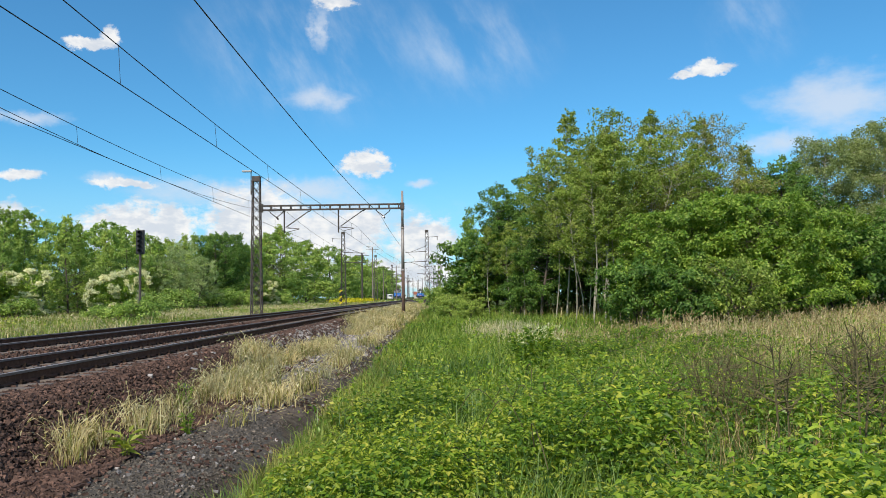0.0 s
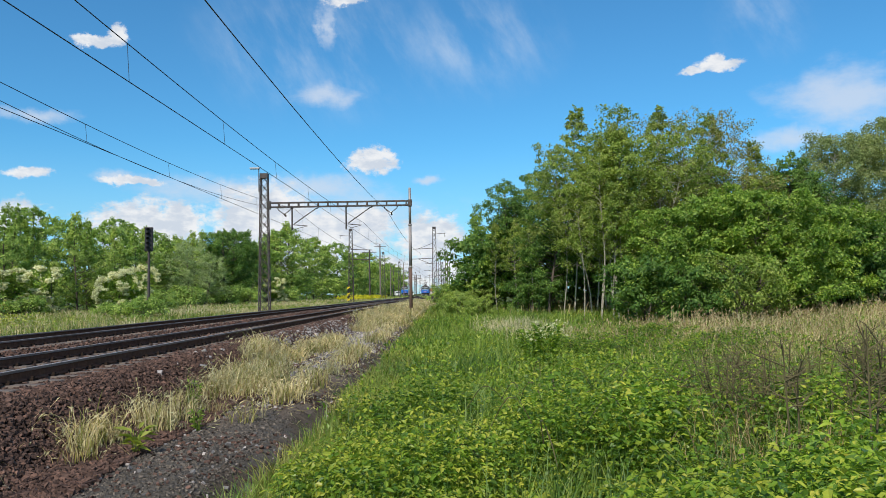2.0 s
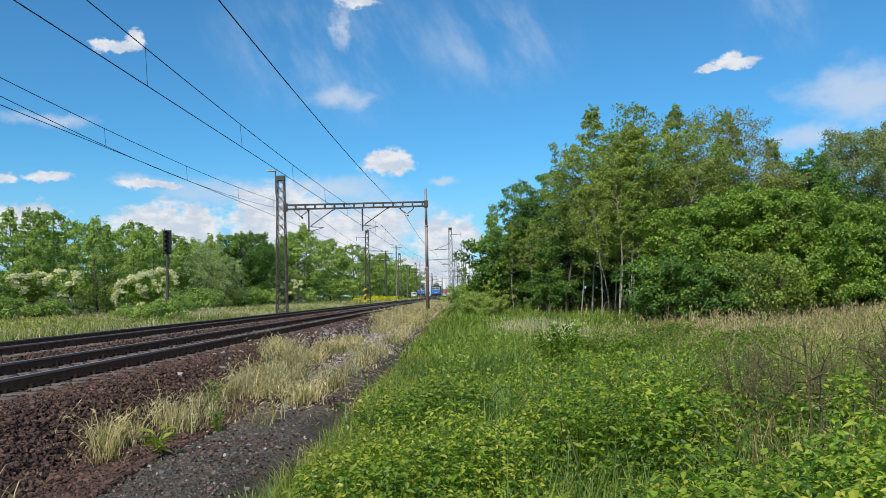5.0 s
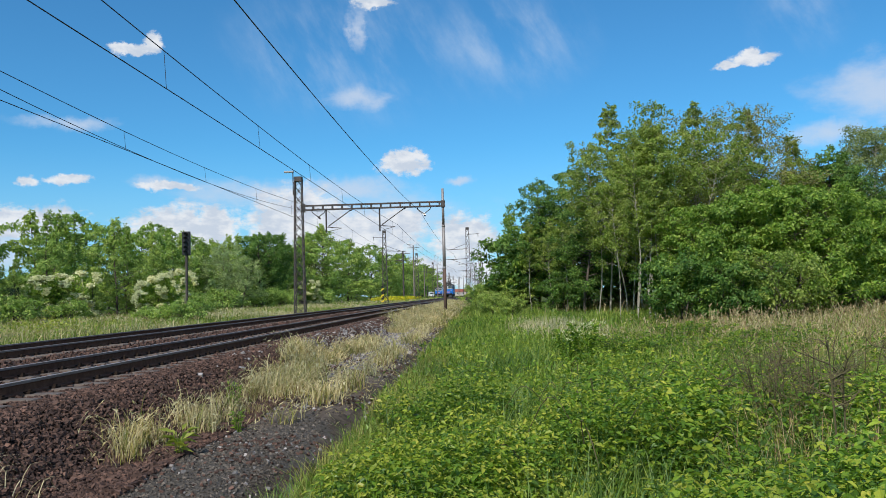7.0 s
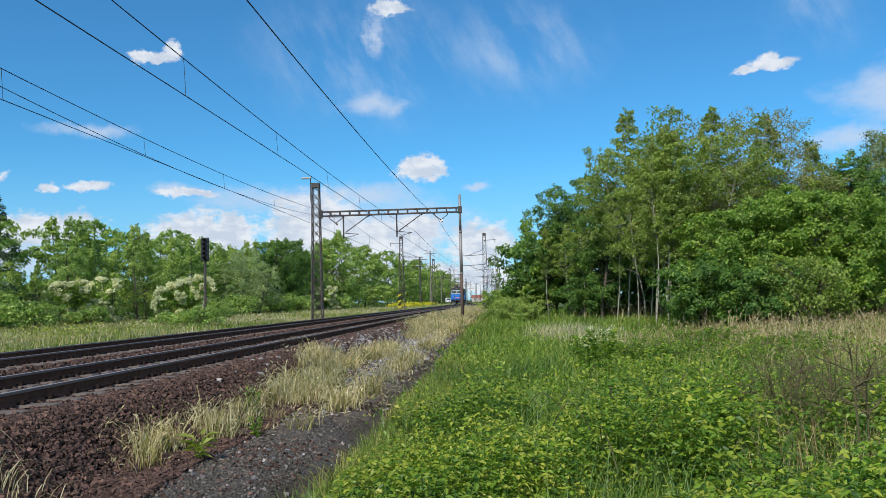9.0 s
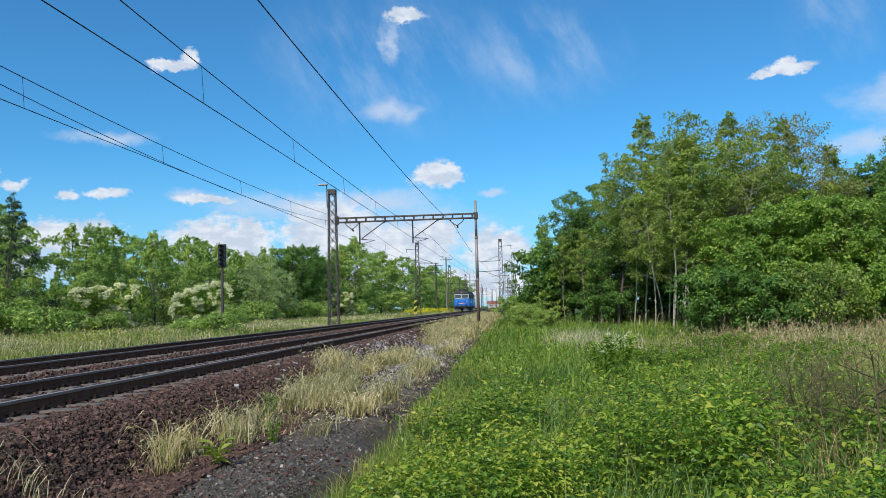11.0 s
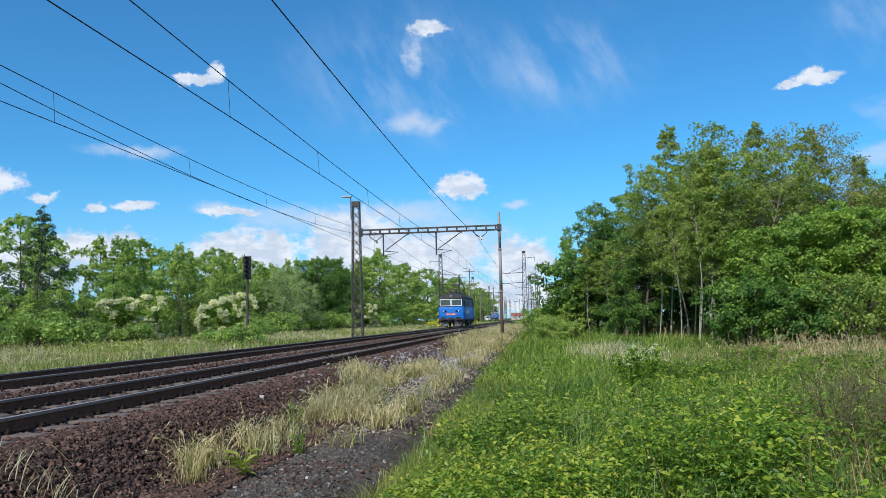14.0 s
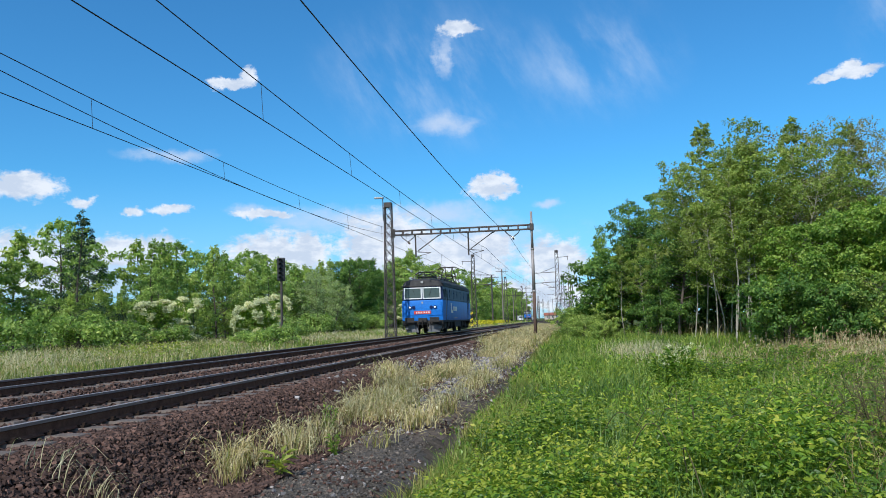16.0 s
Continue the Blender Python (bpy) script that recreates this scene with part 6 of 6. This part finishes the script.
def leafy_weed(name, label, x, y, h, seed, leaf, n, size, flowers=0):
    r = np.random.default_rng(seed)
    t = thing(name, label, "weed", pose(x, y, float(ground_z(x, y))))
    bm = B()
    for k in range(5):
        a = 6.28 * k / 5
        tube(bm, (0.02 * math.cos(a), 0.02 * math.sin(a), -0.05), (0.22 * h * math.cos(a), 0.22 * h * math.sin(a), h * 0.95), 0.008, 0.004, 4)
    part("stem", bm, L_GRASS, t)
    u = r.uniform(0.12, 1, n)
    a = r.uniform(0, 6.28, n)
    P = np.stack([0.24 * h * u * np.cos(a), 0.24 * h * u * np.sin(a), h * u], 1)
    v, f = leaf_arrays(r, P, np.stack([np.cos(a), np.sin(a), 0.4 + 0 * a], 1) * 1.5, size, 0.4, 0.1)
    part("leaves", np_mesh("leaves", v, f, [leaf]), None, t)
    if flowers:
        c = np.repeat(np.stack([r.normal(0, 0.16, flowers), r.normal(0, 0.16, flowers), h * r.uniform(0.75, 1.08, flowers)], 1), 14, 0)
        P = c + r.normal(0, 1, c.shape) * np.array([0.035, 0.035, 0.008])
        v, f = leaf_arrays(r, P, np.tile(np.array([0, 0, 0.2]), (len(P), 1)), 0.03, 0.9, 0, 0)
        part("blossom", np_mesh("blossom", v, f, [L_ELDER]), None, t, "small white flower umbels")
    return t


leafy_weed("dock_plant", "pale yellow-green dock plant on the gravel verge", -3.42, 8.75, 0.27, 71, L_DOCK, 34, 0.15)
leafy_weed("green_weed", "green weed at the edge of the dry grass", -3.35, 10.6, 0.26, 72, L_MAPLE, 70, 0.07)
leafy_weed("green_weed", "green weed among the dry grass", -3.9, 12.2, 0.42, 73, L_MAPLE, 80, 0.075)
leafy_weed("white_flowering_weed", "tall green weed with white flower umbels", 2.05, 17.6, 1.05, 74, L_BRAMBLE, 420, 0.12, 24)
leafy_weed("white_flowering_weed", "tall green weed with white flower umbels", 1.75, 18.2, 0.9, 75, L_BRAMBLE, 320, 0.12, 8)

# ---------- stones ----------
def stone_arrays(rng, P, size, flat=0.7):
    """Angular stones: cubes with knocked corners, turned at random."""
    n = len(P)
    c = np.array([(sx, sy, sz) for sz in (-1, 1) for sx, sy in ((-1, -1), (1, -1), (1, 1), (-1, 1))], float) * 0.5
    v = c[None] * rng.uniform(0.68, 1.1, (n, 8, 3)) * rng.uniform(0.55, 1.5, (n, 1, 3)) * np.array([1, 1, flat])
    q = unit(rng.normal(0, 1, (n, 4)) * np.array([1, 0.32, 0.32, 1]))
    w_, x_, y_, z_ = q.T
    R = np.stack([np.stack([1 - 2 * (y_ * y_ + z_ * z_), 2 * (x_ * y_ - z_ * w_), 2 * (x_ * z_ + y_ * w_)], 1),
                  np.stack([2 * (x_ * y_ + z_ * w_), 1 - 2 * (x_ * x_ + z_ * z_), 2 * (y_ * z_ - x_ * w_)], 1),
                  np.stack([2 * (x_ * z_ - y_ * w_), 2 * (y_ * z_ + x_ * w_), 1 - 2 * (x_ * x_ + y_ * y_)], 1)], 1)
    v = np.einsum("nij,nkj->nki", R, v) * (size * rng.uniform(0.6, 1.3, n))[:, None, None] + P[:, None]
    f = np.array([(4, 5, 6, 7), (0, 1, 5, 4), (1, 2, 6, 5), (2, 3, 7, 6), (3, 0, 4, 7)])
    return v.reshape(-1, 3), (np.arange(n)[:, None, None] * 8 + f).reshape(-1, 4)


rng = np.random.default_rng(34)
x, y = wedge(rng, 42000, 5.2, 48, lambda y: (-5.6 + 0 * y, -3.35 + 0 * y - 0.5 * smooth01(y, 8, 30)), 0.95)
x2, y2 = wedge(rng, 17000, 5.2, 60, lambda y: (np.full_like(y, -13.2), np.full_like(y, -5.5)), 0.95)
x, y = np.concatenate([x, x2]), np.concatenate([y, y2])
on_sleeper = (np.abs((y - 4.0 + 0.3) % 0.6 - 0.3) < 0.165) & ((np.abs(x - NEAR_X) < 1.33) | (np.abs(x - FAR_X) < 1.33))
x, y = x[~on_sleeper], y[~on_sleeper]
P = on_ground(x, y, 0.02)
P[:, 2] -= 0.008 * ((np.abs(x - NEAR_X) < 1.36) | (np.abs(x - FAR_X) < 1.36))
v, f = stone_arrays(rng, P, 0.031 + 0.0013 * y, 0.65)
stuff("ballast_stones", joined("ballast_stones", [(v, f, 0)], [M_STONE]), "angular brown ballast stones", "ballast")
x, y = wedge(rng, 24000, 5.2, 40, lambda y: (-4.2 + 0 * y, -2.25 + 0 * y), 0.95)
k = smooth01(-y, -13, -10) * smooth01(x, -4.0, -3.7) + 0.25 * patchy(x, y, 1.5, 4.0) > rng.uniform(0.2, 1.0, len(x))
x, y = x[k], y[k]
v, f = stone_arrays(rng, on_ground(x, y, 0.002), 0.017 + 0.0006 * y, 0.6)
stuff("gravel", joined("gravel", [(v, f, 0)], [M_CHIP]), "fine grey gravel beside the ballast", "gravel")


# loose stones of both kinds strewn over the verge and the ditch's edge
x, y = wedge(rng, 5200, 5.4, 40, lambda y: (-4.1 + 0 * y, -1.95 + 0 * y), 0.9)
k = patchy(x, y, 1.9, 1.4) > rng.uniform(0.2, 1.0, len(x))
x, y = x[k], y[k]
pale = rng.uniform(0, 1, len(x)) < 0.3
v1, f1 = stone_arrays(rng, on_ground(x[~pale], y[~pale], 0.006), 0.026 + 0.0012 * y[~pale], 0.6)
v2, f2 = stone_arrays(rng, on_ground(x[pale], y[pale], 0.006), 0.022 + 0.0012 * y[pale], 0.6)
stuff("verge_stones", joined("verge_stones", [(v1, f1, 0), (v2, f2, 1)], [M_STONE, M_HEAP]), "loose brown and pale stones strewn over the verge", "stones")
x = rng.normal(-4.15, 0.62, 3800)
y = rng.normal(30, 5.5, 3800)
k = x > -5.25
v, f = stone_arrays(rng, on_ground(x[k], y[k], 0.01), 0.10, 0.65)
stuff("stone_heap", joined("stone_heap", [(v, f, 0)], [M_HEAP]), "pale grey loose stones spread at the ballast edge", "stones")
x, y = rng.normal(-17.4, 0.9, 500), rng.normal(30.5, 1.2, 500)
v, f = leaf_arrays(rng, on_ground(x, y) + np.stack([0 * x, 0 * x, rng.uniform(0.1, 0.6, 500)], 1), rng.normal(0, 1, (500, 3)), 0.12, 0.7, 0.1)
stuff("yellow_weeds", joined("yellow_weeds", [(v, f, 0)], [L_DOCK]), "yellow-green flowering weeds beside the far track", "weeds")
# pale feathery grass in front of the young trees
x, y = rng.uniform(0.8, 5.2, 4200), rng.uniform(26, 41, 4200)
k = np.exp(-((x - 2.7) / 1.5) ** 2 - ((y - 34) / 5) ** 2) > rng.uniform(0, 1, 4200)
x, y = x[k], y[k]
stuff("feather_grass", joined("feather_grass", [(*blade_arrays(rng, on_ground(x, y, -0.03), 0.75, 0.02, 0.45, 3, 0.3), 0)], [L_PLUME]), "pale silvery feather grass before the grove", "grass")
# dry stalks among the brambles
x, y = wedge(rng, 3600, 6.2, 24, lambda y: (0.28 * y + 0 * y, 0.62 * y + 0.8))
k = patchy(x, y, 1.1, 3.3) > rng.uniform(0.3, 0.9, len(x))
x, y = x[k], y[k]
stuff("dead_stalks", joined("dead_stalks", [(*blade_arrays(rng, on_ground(x, y, -0.03), 0.72, 0.004 + 0.0004 * y, 0.55, 3, 0.3), 0)], [L_DEAD]), "thin dry stalks standing among the brambles", "weeds")
# a few bent dry stalks on the ballast
x, y = rng.normal(-4.4, 0.26, 60), rng.uniform(6.4, 7.0, 60)
b1 = blade_arrays(rng, on_ground(x, y, -0.02), 0.42, 0.009, 0.9, 5, 0.9, 0.6)
stuff("dry_stalks", joined("dry_stalks", [(*b1, 0)], [L_PLUME]), "bent dry grass stalks on the ballast slope", "grass")

# the same meadow and ballast go on round the standpoint and behind it
x, y = rng.uniform(-1.9, 9, 9000), rng.uniform(-9, 5.2, 9000)
b1 = blade_arrays(rng, on_ground(x, y, -0.03), 0.36, 0.012, 0.5, 2)
k = rng.uniform(0, 1, 9000) < 0.6
v, f = leaf_arrays(rng, on_ground(x[k], y[k]) + np.stack([0 * x, 0 * x, rng.uniform(0.05, 0.4, 9000)], 1)[k], rng.normal(0, 1, (k.sum(), 3)), 0.10, 0.6, 0.1)
stuff("meadow_plants", joined("meadow_plants", [(*b1, 0), (v, f, 1)], [L_GRASS, L_BRAMBLE]), "green grass and bramble leaves of the near meadow", "meadow")
x, y = rng.uniform(-13.2, -3.7, 2600), rng.uniform(-9, 5.3, 2600)
v, f = stone_arrays(rng, on_ground(x, y, 0.01), 0.07, 0.6)
stuff("ballast_stones", joined("ballast_stones", [(v, f, 0)], [M_STONE]), "angular brown ballast stones", "ballast")
track(NEAR_X, "nearer railway track on grey concrete sleepers and brown ballast", 4.0, 150)
track(FAR_X, "far railway track on grey concrete sleepers and brown ballast", 4.0, 150)


def motions():
    speed, last = 20.3, 58.1
    walk(loco, [(t * 0.5, pose(FAR_X - 0.1, last + speed * (16 - t * 0.5), 0)) for t in range(33)])
    for w, y in loco_wheels:
        walk(w, [(k / FPS, pose(0, y, 0.6, math.degrees(speed * k / FPS / 0.6) % 360)) for k in range(16 * FPS + 1)])


motions()
